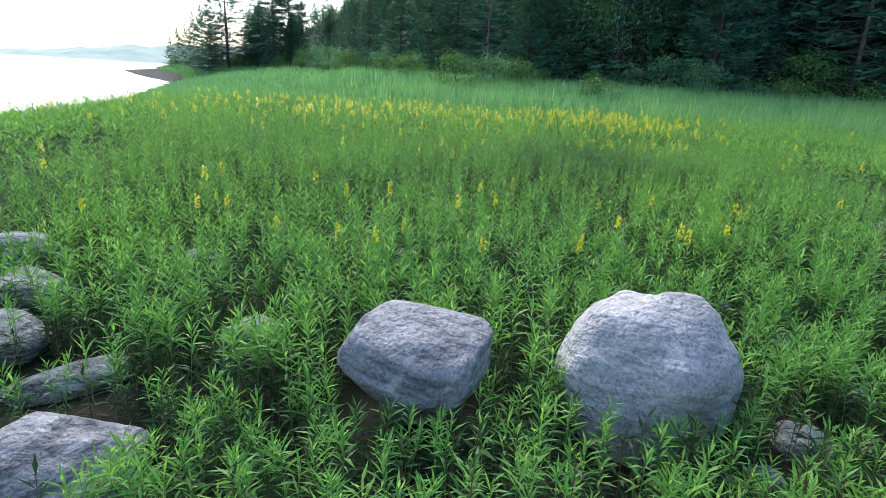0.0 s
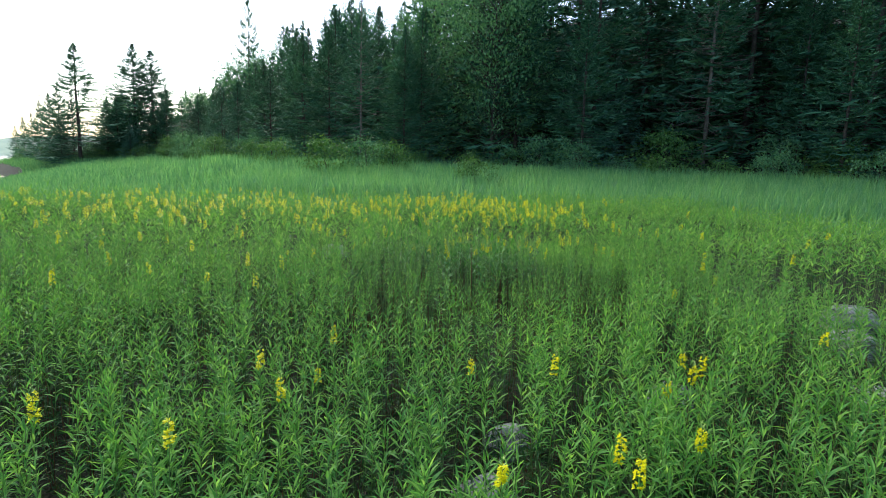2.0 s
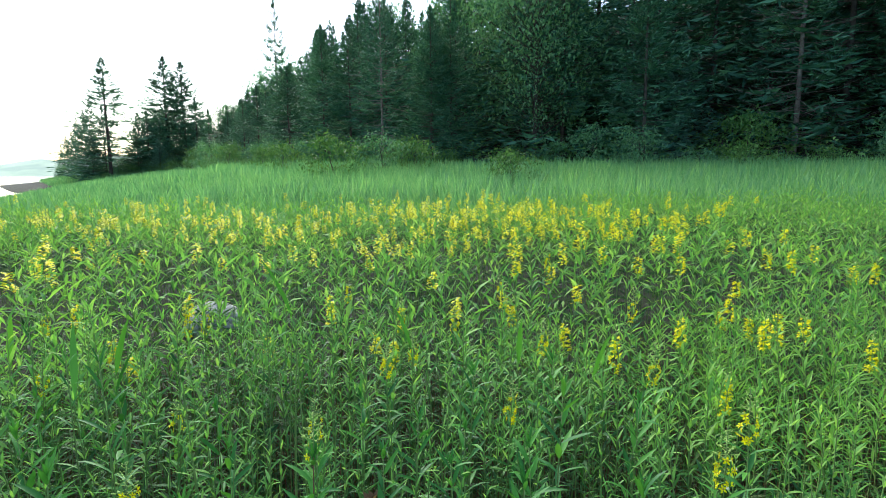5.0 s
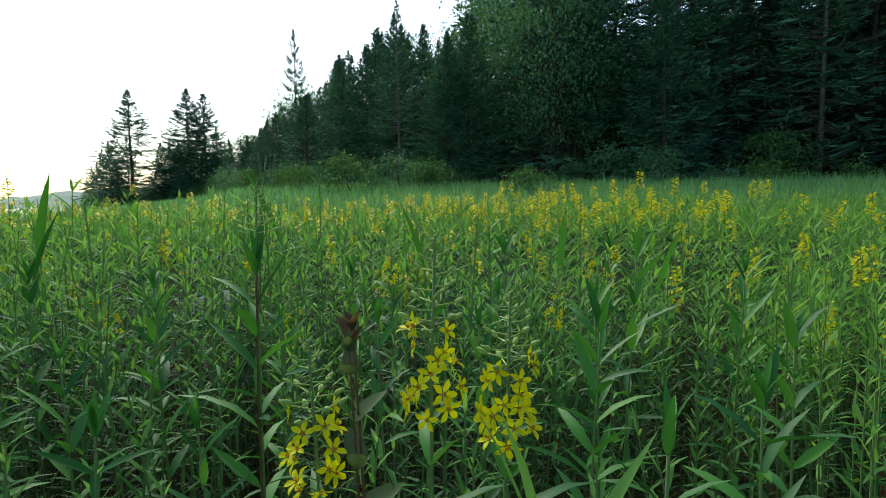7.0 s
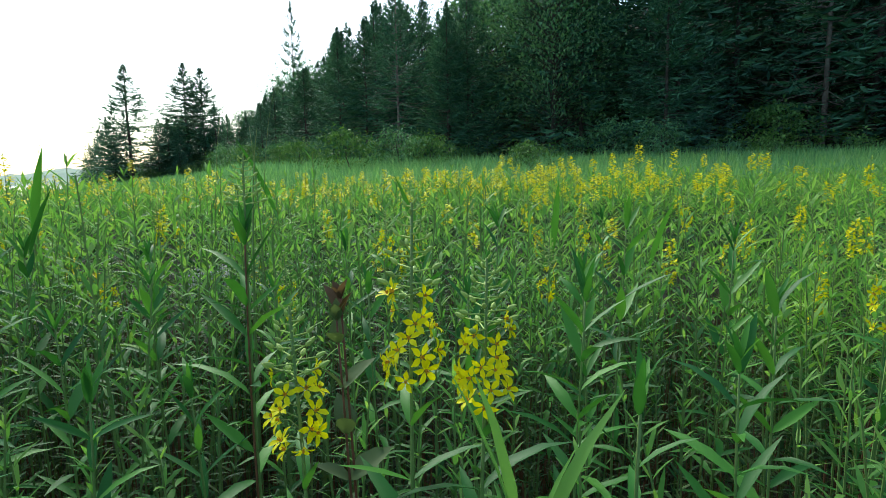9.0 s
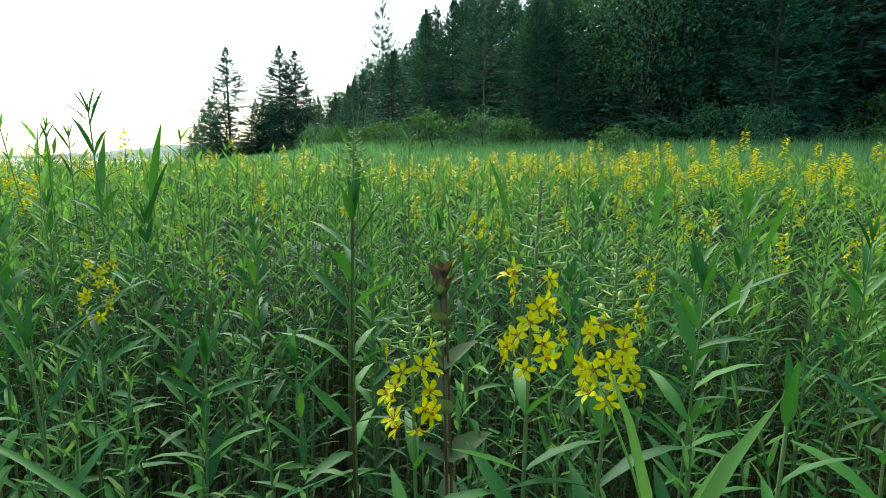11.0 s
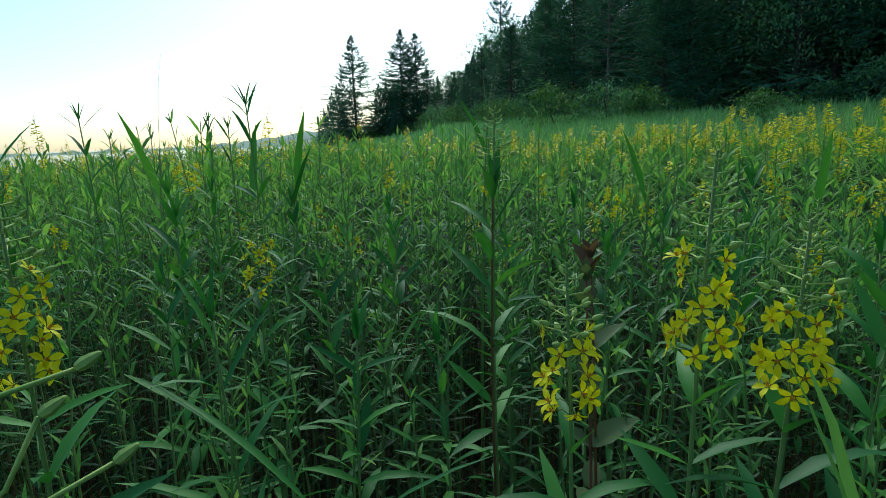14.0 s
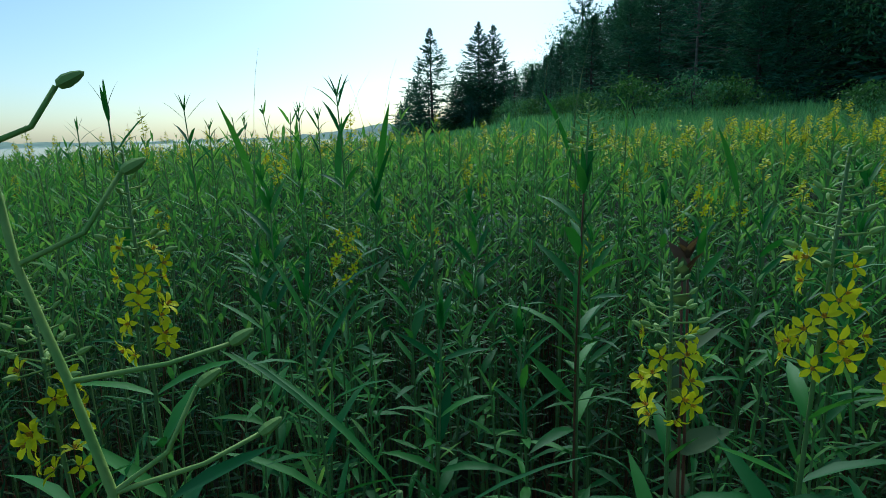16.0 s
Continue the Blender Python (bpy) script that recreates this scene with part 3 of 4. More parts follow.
# ---- trees ----
def spruce_meshes(height, spread, seed, needles, whorl=0.42, per=7, bare=0.03, thin=1.0, ragged=0.12, dead=False, steps=7, fat=1.0, bark=None, subs=((0.3, 0.75), (0.5, -0.75), (0.72, 0.6))):
    """The trunk and the crown of a spruce: tiers of boughs, drooping low down and rising near the tip, set with flat sprays of twigs."""
    r = np.random.default_rng(seed)
    pts = [(0.04 * math.sin(i * 1.3 + seed) * i / 8, 0.04 * math.cos(i * 1.7 + seed) * i / 8, height * i / 8) for i in range(9)]
    trunk = tube_mesh("trunk", pts, [height * 0.0075 * (1 - 0.93 * i / 8) + 0.012 for i in range(9)], bark or DARK_BARK)
    mb = Mesher()
    base, az, el, ln = [], [], [], []
    z = height * bare
    while z < height * 0.985:
        u = z / height
        a0 = r.uniform(0, 6.28)
        for k in range(per):
            if r.random() < ragged * (1.0 - 0.4 * u):
                continue
            a = a0 + k * 6.28 / per + r.normal(0, 0.25)
            length = spread * (1 - u) ** 0.92 * r.uniform(0.74, 1.10) * (0.85 + 0.15 * math.sin(seed + 2 * a))
            base.append((0, 0, z + r.uniform(-0.5, 0.5) * whorl))
            az.append(a)
            el.append(math.radians(-16 + 56 * u ** 1.5 + r.normal(0, 5)))
            ln.append(max(length, 0.10))
        z += whorl * (0.8 + 0.4 * r.random()) * (1.15 - 0.55 * u)
    base, az, el, ln = np.array(base), np.array(az), np.array(el), np.array(ln)
    fwd = np.stack([np.cos(az), np.sin(az)], 1)
    n = len(ln)

    def at(s):
        e = el + 0.45 * s * s - 0.12 * s
        return base + np.concatenate([fwd * (ln * s * np.cos(e))[:, None], (ln * s * np.sin(e))[:, None]], 1)

    sticks(mb, at(0.0), at(0.55), 0.010 + 0.005 * ln, 0.009, 1)
    sticks(mb, at(0.55), at(1.0), 0.009, 0.003, 1)
    for k in range(steps):
        s = 0.30 + 0.70 * k / (steps - 1)
        c = at(s)
        for side in (1, -1):
            keep = r.random(n) < thin * (0.75 + 0.25 * s)
            m = keep.sum()
            tl = (0.26 + ln * (0.12 + 0.12 * (1.0 - s))) * r.uniform(0.6, 1.15, n) * np.clip(ln / 1.4, 0.3, 1.0)
            tl = np.minimum(tl, 1.25)[keep]
            a2 = (az + side * np.radians(r.uniform(30, 62, n)))[keep]
            e2 = (el * 0.6 + r.normal(0.0, 0.13, n))[keep]
            q = c[keep]
            leaves(mb, q, a2, e2, tl, fat * (0.065 + 0.10 * tl), r.uniform(-0.7, 0.3, m), 2, 0, r.uniform(-1.2, 1.2, m))
            out = np.stack([np.cos(a2) * np.cos(e2), np.sin(a2) * np.cos(e2), np.sin(e2)], 1)
            for f, turn in subs:
                leaves(mb, q + out * (tl * f)[:, None], a2 + turn + r.normal(0, 0.2, m), e2 + r.normal(0.05, 0.25, m), fat * (0.05 + 0.62 * tl * (1 - 0.6 * f)), fat * (0.05 + 0.065 * tl), -0.4, 2, 0, r.uniform(-1.3, 1.3, m))
        hang = r.random(n) < 0.5 * thin
        m = hang.sum()
        leaves(mb, c[hang], az[hang] + r.normal(0, 0.6, m), el[hang] - r.uniform(0.2, 1.1, m), fat * np.minimum(0.36, 0.12 + 0.2 * ln[hang]), fat * 0.09, 0.2, 2, 0, r.normal(0, 0.6, m))
    leaves(mb, at(0.45), az, el + 0.1, ln * 0.62, fat * 0.10, -0.5, 2, 0)
    leaves(mb, np.array([[0, 0, height * 0.965]] * 6), np.arange(6) * 1.05, 1.3, height * 0.04, 0.05, 0.0, 2, 0)
    if dead:
        m = 40
        q = np.stack([np.zeros(m), np.zeros(m), r.uniform(0.05, 0.55, m) * height], 1)
        a = r.uniform(0, 6.28, m)
        e = r.uniform(-0.35, 0.15, m)
        mid = q + np.stack([np.cos(a), np.sin(a), np.sin(e)], 1) * (spread * r.uniform(0.3, 0.55, m))[:, None]
        tip = mid + np.stack([np.cos(a + 0.2), np.sin(a + 0.2), 0.3 + 0 * a], 1) * (spread * r.uniform(0.15, 0.4, m))[:, None]
        sticks(mb, q, mid, 0.020, 0.012, 1)
        sticks(mb, mid, tip, 0.012, 0.004, 1)
    return trunk, mb.mesh("crown", [needles, BARK if dead else DARK_BARK])


def broadleaf_meshes(height, spread, seed, leaf, clumps=46, each=60, size=0.17, trunk_r=0.1):
    r = np.random.default_rng(seed)
    mb = Mesher()
    pts = [(0.1 * math.sin(seed + i), 0.1 * math.cos(seed * 2 + i), height * 0.85 * i / 6) for i in range(7)]
    trunk = tube_mesh("trunk", pts, [trunk_r * (1 - 0.85 * i / 6) for i in range(7)], DARK_BARK)
    u = r.uniform(0.22, 1.0, clumps)
    a = r.uniform(0, 6.28, clumps)
    rad = spread * np.sqrt(np.clip(1 - ((u - 0.5) / 0.56) ** 2, 0.04, 1)) * r.uniform(0.35, 1.0, clumps)
    c = np.stack([np.cos(a) * rad, np.sin(a) * rad, u * height], 1)
    root = np.stack([np.zeros(clumps), np.zeros(clumps), np.clip(u * height - rad * 0.7, height * 0.08, None)], 1)
    sticks(mb, root, c, 0.18 * trunk_r, 0.05 * trunk_r, 1)
    for k in range(clumps):
        cl = spread * r.uniform(0.16, 0.34)
        p = c[k] + r.normal(0, 1, (each, 3)) * np.array([cl, cl, cl * 0.6]) * 0.75
        s = size * r.uniform(0.6, 1.2, each)
        leaves(mb, p, r.uniform(0, 6.28, each), r.normal(-0.5, 0.45, each), s, s * 0.5, 0.6, 2, 0, r.normal(0, 0.6, each))
    return trunk, mb.mesh("crown", [leaf, DARK_BARK])


def tree_thing(name, meshes, label, category, group):
    ob = tagged(new(name), label, category, group)
    part("trunk", meshes[0], ob)
    part("crown", meshes[1], ob)
    return ob


def plant_tree(ob, x, y, turn, scale, first, sink=0.1, wide=1.0):
    m = Matrix.Translation((x, y, float(ground_z(x, y)) - sink)) @ Euler((0, 0, turn)).to_matrix().to_4x4() @ Matrix.Diagonal((scale * wide, scale * wide, scale, 1))
    if first:
        ob.matrix_basis = m
        return ob
    return copy_thing(ob, m) if ob.scale[0] == 1 else copy_thing(ob, m @ Matrix.Diagonal((1 / ob.scale[0], 1 / ob.scale[1], 1 / ob.scale[2], 1)))


WOOD = "trees of the wood"
full_spruce = tree_thing("spruce_tree", spruce_meshes(14, 5.0, 3, NEEDLE, whorl=0.56, per=9, steps=8, fat=0.78), "tall dark green spruce with drooping boughs", "tree", WOOD)
dense_spruce = tree_thing("spruce_tree", spruce_meshes(13, 4.3, 5, NEEDLE, whorl=0.60, per=8, bare=0.02, ragged=0.05, steps=6, fat=1.0), "dense dark green spruce beside the meadow", "tree", WOOD)
bare_spruce = tree_thing("spruce_tree", spruce_meshes(15, 4.4, 8, NEEDLE, whorl=0.62, per=7, thin=0.8, ragged=0.25, dead=True, bark=BARK, steps=9, fat=0.68), "thin spruce with a bare pale trunk and dead lower branches", "tree", WOOD)
ragged_spruce = tree_thing("spruce_tree", spruce_meshes(14, 4.4, 11, NEEDLE, whorl=0.62, per=7, thin=0.85, ragged=0.25), "ragged open-crowned spruce against the sky", "tree", WOOD)
blue_spruce = tree_thing("spruce_tree", spruce_meshes(7, 2.8, 13, NEEDLE_BLUE, whorl=0.42, per=8, bare=0.02, ragged=0.06), "young blue-green spruce among darker trees", "tree", WOOD)
back_spruce = tree_thing("spruce_tree", spruce_meshes(14, 5.0, 19, NEEDLE, whorl=0.66, per=9, bare=0.05, ragged=0.05, steps=4, fat=1.25, subs=((0.5, 0.7),)), "dark spruce deep in the wood", "tree", WOOD)
leafy_tree = tree_thing("broadleaf_tree", broadleaf_meshes(12, 3.4, 17, BROADLEAF, 170, 60, 0.19, 0.12), "broad green leafy tree on the wooded slope", "tree", WOOD)
back_leafy = tree_thing("broadleaf_tree", broadleaf_meshes(12, 3.6, 23, BROADLEAF, 110, 44, 0.30, 0.12), "round-crowned leafy tree farther up the slope", "tree", WOOD)
PLACED = set()
HEIGHT = {full_spruce: 14, dense_spruce: 13, ragged_spruce: 14, back_spruce: 14, leafy_tree: 12, back_leafy: 12}
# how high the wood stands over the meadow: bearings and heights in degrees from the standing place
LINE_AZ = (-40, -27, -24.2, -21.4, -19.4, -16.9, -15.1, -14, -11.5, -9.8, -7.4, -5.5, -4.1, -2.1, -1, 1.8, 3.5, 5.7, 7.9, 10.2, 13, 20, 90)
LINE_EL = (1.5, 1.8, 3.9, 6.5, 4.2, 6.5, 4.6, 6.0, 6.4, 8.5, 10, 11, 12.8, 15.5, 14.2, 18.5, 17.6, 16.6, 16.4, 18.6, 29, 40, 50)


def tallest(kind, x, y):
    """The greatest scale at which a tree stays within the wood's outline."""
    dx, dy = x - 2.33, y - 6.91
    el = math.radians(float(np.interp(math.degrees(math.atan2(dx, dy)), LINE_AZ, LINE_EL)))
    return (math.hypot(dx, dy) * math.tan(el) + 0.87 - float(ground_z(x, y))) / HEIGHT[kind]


def put_tree(ob, x, y, scale, turn=0.0, wide=1.0):
    first = ob.name not in PLACED
    PLACED.add(ob.name)
    return plant_tree(ob, x, y, turn, scale, first, wide=wide)


# the trees that stand out
put_tree(ragged_spruce, -24.4, 73.1, 0.92, 0.4, 1.9)
put_tree(dense_spruce, -20.9, 81.5, 1.02, 1.0, 1.75)
put_tree(dense_spruce, -18.6, 80.5, 0.95, 2.6, 1.7)
put_tree(ragged_spruce, -5.8, 68.5, 1.18, 2.0, 0.7)
put_tree(blue_spruce, -19.4, 73.5, 0.58, 0.0)
put_tree(bare_spruce, 23.7, 31.9, 1.1, 0.7)
put_tree(bare_spruce, 3.6, 36.0, 0.68, 2.2)
put_tree(blue_spruce, 16.8, 34.0, 1.12, 1.2)
put_tree(blue_spruce, 19.4, 35.0, 0.92, 2.4)
put_tree(leafy_tree, 11.3, 34.8, 1.05, 0.3)
put_tree(full_spruce, 13.4, 36.5, 1.0, 2.9)
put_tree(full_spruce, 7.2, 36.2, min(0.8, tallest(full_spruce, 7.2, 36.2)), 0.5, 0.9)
for x, y, s in ((-14, 85, 0.85), (-11, 81, 0.8), (-8, 78, 0.9), (-15.5, 93, 1.05), (-11, 92, 1.05), (-5, 82, 1.05), (-2, 76, 1.0), (-8, 90, 1.1), (-12.5, 76, 0.55), (-9.5, 68, 0.55)):
    kind = back_leafy if x in (-14, -15.5, -8, -5) else dense_spruce
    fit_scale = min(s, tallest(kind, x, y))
    if fit_scale > 0.25:
        put_tree(kind, x, y, fit_scale, x * 3.1, 1.1 * min(1.6, s / fit_scale))
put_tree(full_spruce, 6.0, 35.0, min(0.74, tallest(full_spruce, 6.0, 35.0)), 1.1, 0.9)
put_tree(dense_spruce, 27.5, 29.0, 0.85, 0.4)
for x, y, s, w in ((-28.5, 79, 0.72, 1.1), (-31.5, 84, 0.66, 1.0), (-35, 90, 0.62, 1.0), (-39, 97, 0.52, 1.1), (-26.0, 76, 0.62, 1.2), (-21.5, 76.5, 0.55, 1.2), (-44, 106, 0.55, 1.0), (-50, 117, 0.5, 1.0), (-16, 76, 0.62, 1.1)):
    put_tree(dense_spruce, x, y, s, x * 1.7, w)

# the corner of the wood, where its edge turns up the lake
for k, (az, far) in enumerate(((-10.2, 64), (-8.6, 60), (-6.3, 58), (-4.6, 55), (-3.2, 52), (-2.0, 50), (-0.4, 47), (1.0, 45), (2.2, 44), (3.6, 42), (5.0, 41), (6.6, 39))):
    x, y = 2.33 + far * math.sin(radians(az)), 6.91 + far * math.cos(radians(az))
    kind = (dense_spruce, ragged_spruce, dense_spruce)[k % 3]
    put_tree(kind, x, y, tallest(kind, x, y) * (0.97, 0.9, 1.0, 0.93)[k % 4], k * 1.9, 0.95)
for x, y, s in ((-23.0, 78, 0.55), (-20.0, 76, 0.45), (-27.0, 75, 0.42), (-22.2, 75, 0.38), (-17.5, 77, 0.5)):
    put_tree(dense_spruce, x, y, s, x * 2.3, 1.5)

# the wood behind, row by row up the slope
trng = random.Random(21)
seg = np.diff(EDGE, axis=0)
seg_len = np.hypot(seg[:, 0], seg[:, 1])
reach = np.concatenate([[0], np.cumsum(seg_len)])
for back, spacing, lo, hi in ((2.8, 4.6, 0.55, 0.95), (7.0, 4.6, 0.9, 1.1), (12, 5.4, 0.95, 1.2), (19, 6.5, 1.0, 1.2), (29, 10.0, 1.0, 1.2)):
    s = 150.0
    while s < reach[-1] - 8:
        k = int(np.searchsorted(reach, s) - 1)
        q = EDGE[k] + seg[k] * (s - reach[k]) / seg_len[k]
        nrm = np.array([-seg[k][1], seg[k][0]]) / seg_len[k]
        p = q + nrm * (back + trng.uniform(-1.2, 1.2)) + np.array([trng.uniform(-1, 1), trng.uniform(-1, 1)])
        s += spacing * trng.uniform(0.75, 1.3)
        f = float(forest_depth(p[0], p[1]))
        if math.hypot(p[0] - 10.5, p[1] - 33.5) < 4.2 or math.hypot(p[0] - 22.5, p[1] - 29.5) < 4.5 or f < 1.2 or (p[0] < -14 and back < 8) or (p[0] < -4 and p[1] > 55 and back > 15):
            continue
        front = back < 8
        kind = trng.choice((full_spruce, dense_spruce, dense_spruce, ragged_spruce)) if front else trng.choice((back_spruce,) * 7 + (back_leafy,))
        px, py = float(p[0]), float(p[1])
        size = trng.uniform(lo, hi) * (0.85 if kind is back_leafy else 1.0) * (1.3 if px > 12 and back > 6 else 1.0)
        turn, wide = trng.uniform(0, 6.28), trng.uniform(0.9, 1.2)
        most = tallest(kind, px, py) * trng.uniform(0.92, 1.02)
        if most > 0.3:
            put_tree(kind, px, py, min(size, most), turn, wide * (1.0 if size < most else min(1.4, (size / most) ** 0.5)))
for x, y, s in ((30, 36, 1.2), (34, 40, 1.25), (27, 38, 1.15), (38, 36, 1.25), (42, 44, 1.3), (33, 48, 1.3), (36, 30, 1.2), (40, 26, 1.2), (29, 43, 1.2), (24, 44, 1.2), (20, 42, 1.2), (45, 34, 1.3)):
    put_tree(back_spruce, x, y, s * 1.2, x * 1.3, 1.1)

# saplings and brush on the forest floor
x, y = scatter(-30.0, 45.0, -5.0, 90.0, 1.1)
depth = forest_depth(x, y)
ok = (depth > 0.4) & (depth < 14)
x, y = x[ok], y[ok]
n = len(x)
mb = Mesher()
z = ground_z(x, y)
tall = rng.uniform(0.5, 2.0, n)
sticks(mb, np.stack([x, y, z - 0.05], 1), np.stack([x, y, z + tall], 1), 0.012, 0.004, 1)
for k in range(22):
    q = np.stack([x + rng.normal(0, 0.34, n), y + rng.normal(0, 0.34, n), z + tall * rng.uniform(0.15, 1.05, n)], 1)
    s = rng.uniform(0.14, 0.32, n)
    leaves(mb, q, rng.uniform(0, 6.28, n), rng.uniform(-0.6, 0.6, n), s, s * 0.42, 0.4, 2, 0, rng.normal(0, 0.5, n))
tagged(new("forest_brush", mb.mesh("forest_brush", [SHRUB, DARK_BARK])), "dark green brush and saplings under the trees", "undergrowth", kind="stuff")

# shrubs along the edge
EDGE_SHRUBS = "shrubs along the wood's edge"
low_shrub = tree_thing("shrub", broadleaf_meshes(1.7, 1.2, 31, SHRUB, 36, 34, 0.14, 0.03), "leafy green shrub at the wood's edge", "shrub", EDGE_SHRUBS)
tall_shrub = tree_thing("shrub", broadleaf_meshes(3.0, 1.4, 37, BROADLEAF, 44, 34, 0.17, 0.04), "tall dark green shrub below the spruces", "shrub", EDGE_SHRUBS)
light_shrub = tree_thing("shrub", broadleaf_meshes(2.3, 1.2, 41, SHRUB, 40, 36, 0.16, 0.035), "bright green maple-leaved shrub", "shrub", EDGE_SHRUBS)
for x, y, kind, s in ((7.0, 23.5, light_shrub, 0.9), (1.4, 27.5, light_shrub, 1.25), (3.2, 28.5, tall_shrub, 1.0), (4.6, 29.0, light_shrub, 1.1), (-1.0, 33, light_shrub, 1.1), (-6.0, 45, light_shrub, 1.3), (-8.5, 51, tall_shrub, 1.2),
                      (19.5, 29.5, light_shrub, 1.6), (24.0, 26.5, tall_shrub, 1.2), (25.5, 24.0, light_shrub, 1.3), (26.5, 21.0, tall_shrub, 1.3), (28.5, 18.5, light_shrub, 1.2), (29.5, 16.0, tall_shrub, 1.2),
                      (-13.5, 66, light_shrub, 1.4), (-11.0, 60, tall_shrub, 1.3)):
    put_tree(kind, x, y, s * 0.72, x * 2.1, 1.15)
s = 215.0
while s < reach[-1] - 4:
    k = int(np.searchsorted(reach, s) - 1)
    q = EDGE[k] + seg[k] * (s - reach[k]) / seg_len[k]
    nrm = np.array([-seg[k][1], seg[k][0]]) / seg_len[k]
    p = q + nrm * trng.uniform(-1.8, 2.0)
    put_tree(trng.choice((low_shrub, low_shrub, tall_shrub, light_shrub)), float(p[0]), float(p[1]), trng.uniform(0.4, 0.85), trng.uniform(0, 6.28), trng.uniform(0.9, 1.4))
    s += trng.uniform(1.3, 3.0)


# ---- single plants round the standing place ----
def leaf_mesh(name, curl, width, material):
    mb = Mesher()
    leaves(mb, np.zeros((1, 3)), 0.0, 0.0, 1.0, width, curl, 0)
    return mb.mesh(name, [material], True)


def flower_mesh(name="flower", petal=None):
    """A five-petalled star about one unit across, facing +x, with a reddish centre."""
    mb = Mesher()
    for q in range(5):
        a = q * 2 * math.pi / 5
        d = np.array([0.12, math.cos(a), math.sin(a)])
        sd = np.array([0.0, -math.sin(a), math.cos(a)])
        rows = [d * 0.06 * np.array([0, 1, 1])]
        for rad, wd, fx in ((0.16, 0.095, 0.04), (0.34, 0.125, 0.10), (0.46, 0.065, 0.10)):
            c = np.array([fx, d[1] * rad, d[2] * rad])
            rows += [c - sd * wd + (0.03, 0, 0), c, c + sd * wd + (0.03, 0, 0)]
        rows.append(np.array([0.07, d[1] * 0.56, d[2] * 0.56]))
        mb.add(np.array(rows), [[(0, 1, 2), (0, 2, 3), (7, 10, 8), (8, 10, 9)], [(1, 4, 5, 2), (2, 5, 6, 3), (4, 7, 8, 5), (5, 8, 9, 6)]], 0)
    for q in range(5):
        a = (q + 0.5) * 2 * math.pi / 5
        sticks(mb, np.array([[0.0, 0, 0]]), np.array([[0.17, 0.06 * math.cos(a), 0.06 * math.sin(a)]]), 0.026, 0.018, 1, 4)
    t = np.arange(8) * 2 * math.pi / 8
    mb.add(np.concatenate([np.stack([0 * t + 0.035, 0.075 * np.cos(t), 0.075 * np.sin(t)], 1), [[0.05, 0, 0]]]), [[(k, (k + 1) % 8, 8) for k in range(8)]], 1)
    return mb.mesh(name, [petal or PETAL, CENTRE], True)


def bud_mesh():
    bm = bmesh.new()
    bmesh.ops.create_uvsphere(bm, u_segments=7, v_segments=5, radius=1)
    for v in bm.verts:
        v.co = Vector((v.co.z * 0.5 + 0.5, v.co.x * 0.20 * (1.15 - 0.4 * v.co.z), v.co.y * 0.20 * (1.15 - 0.4 * v.co.z)))
    me = bpy.data.meshes.new("bud")
    bm.to_mesh(me)
    bm.free()
    me.materials.append(BUD)
    return me


LEAVES = [leaf_mesh("leaf", c, w, HERO_LEAF) for c, w in ((0.3, 0.15), (0.6, 0.17), (0.9, 0.16), (0.1, 0.18))]
BLADES = [leaf_mesh("leaf", c, w, HERO_LEAF) for c, w in ((0.3, 0.085), (0.7, 0.10))]
BROAD_LEAVES = [leaf_mesh("leaf", 0.5, 0.5, BROAD), leaf_mesh("leaf", 0.3, 0.55, BROAD)]
RED_LEAVES = [leaf_mesh("leaf", 0.5, 0.45, RED_LEAF)]
FLOWER, BUDS = flower_mesh(), bud_mesh()
hrng = random.Random(5)


def aim(loc, az, el, scale, spin=0.0):
    return Matrix.Translation(loc) @ Euler((0, 0, az)).to_matrix().to_4x4() @ Euler((0, -el, 0)).to_matrix().to_4x4() @ Euler((spin, 0, 0)).to_matrix().to_4x4() @ Matrix.Diagonal((scale, scale, scale, 1))


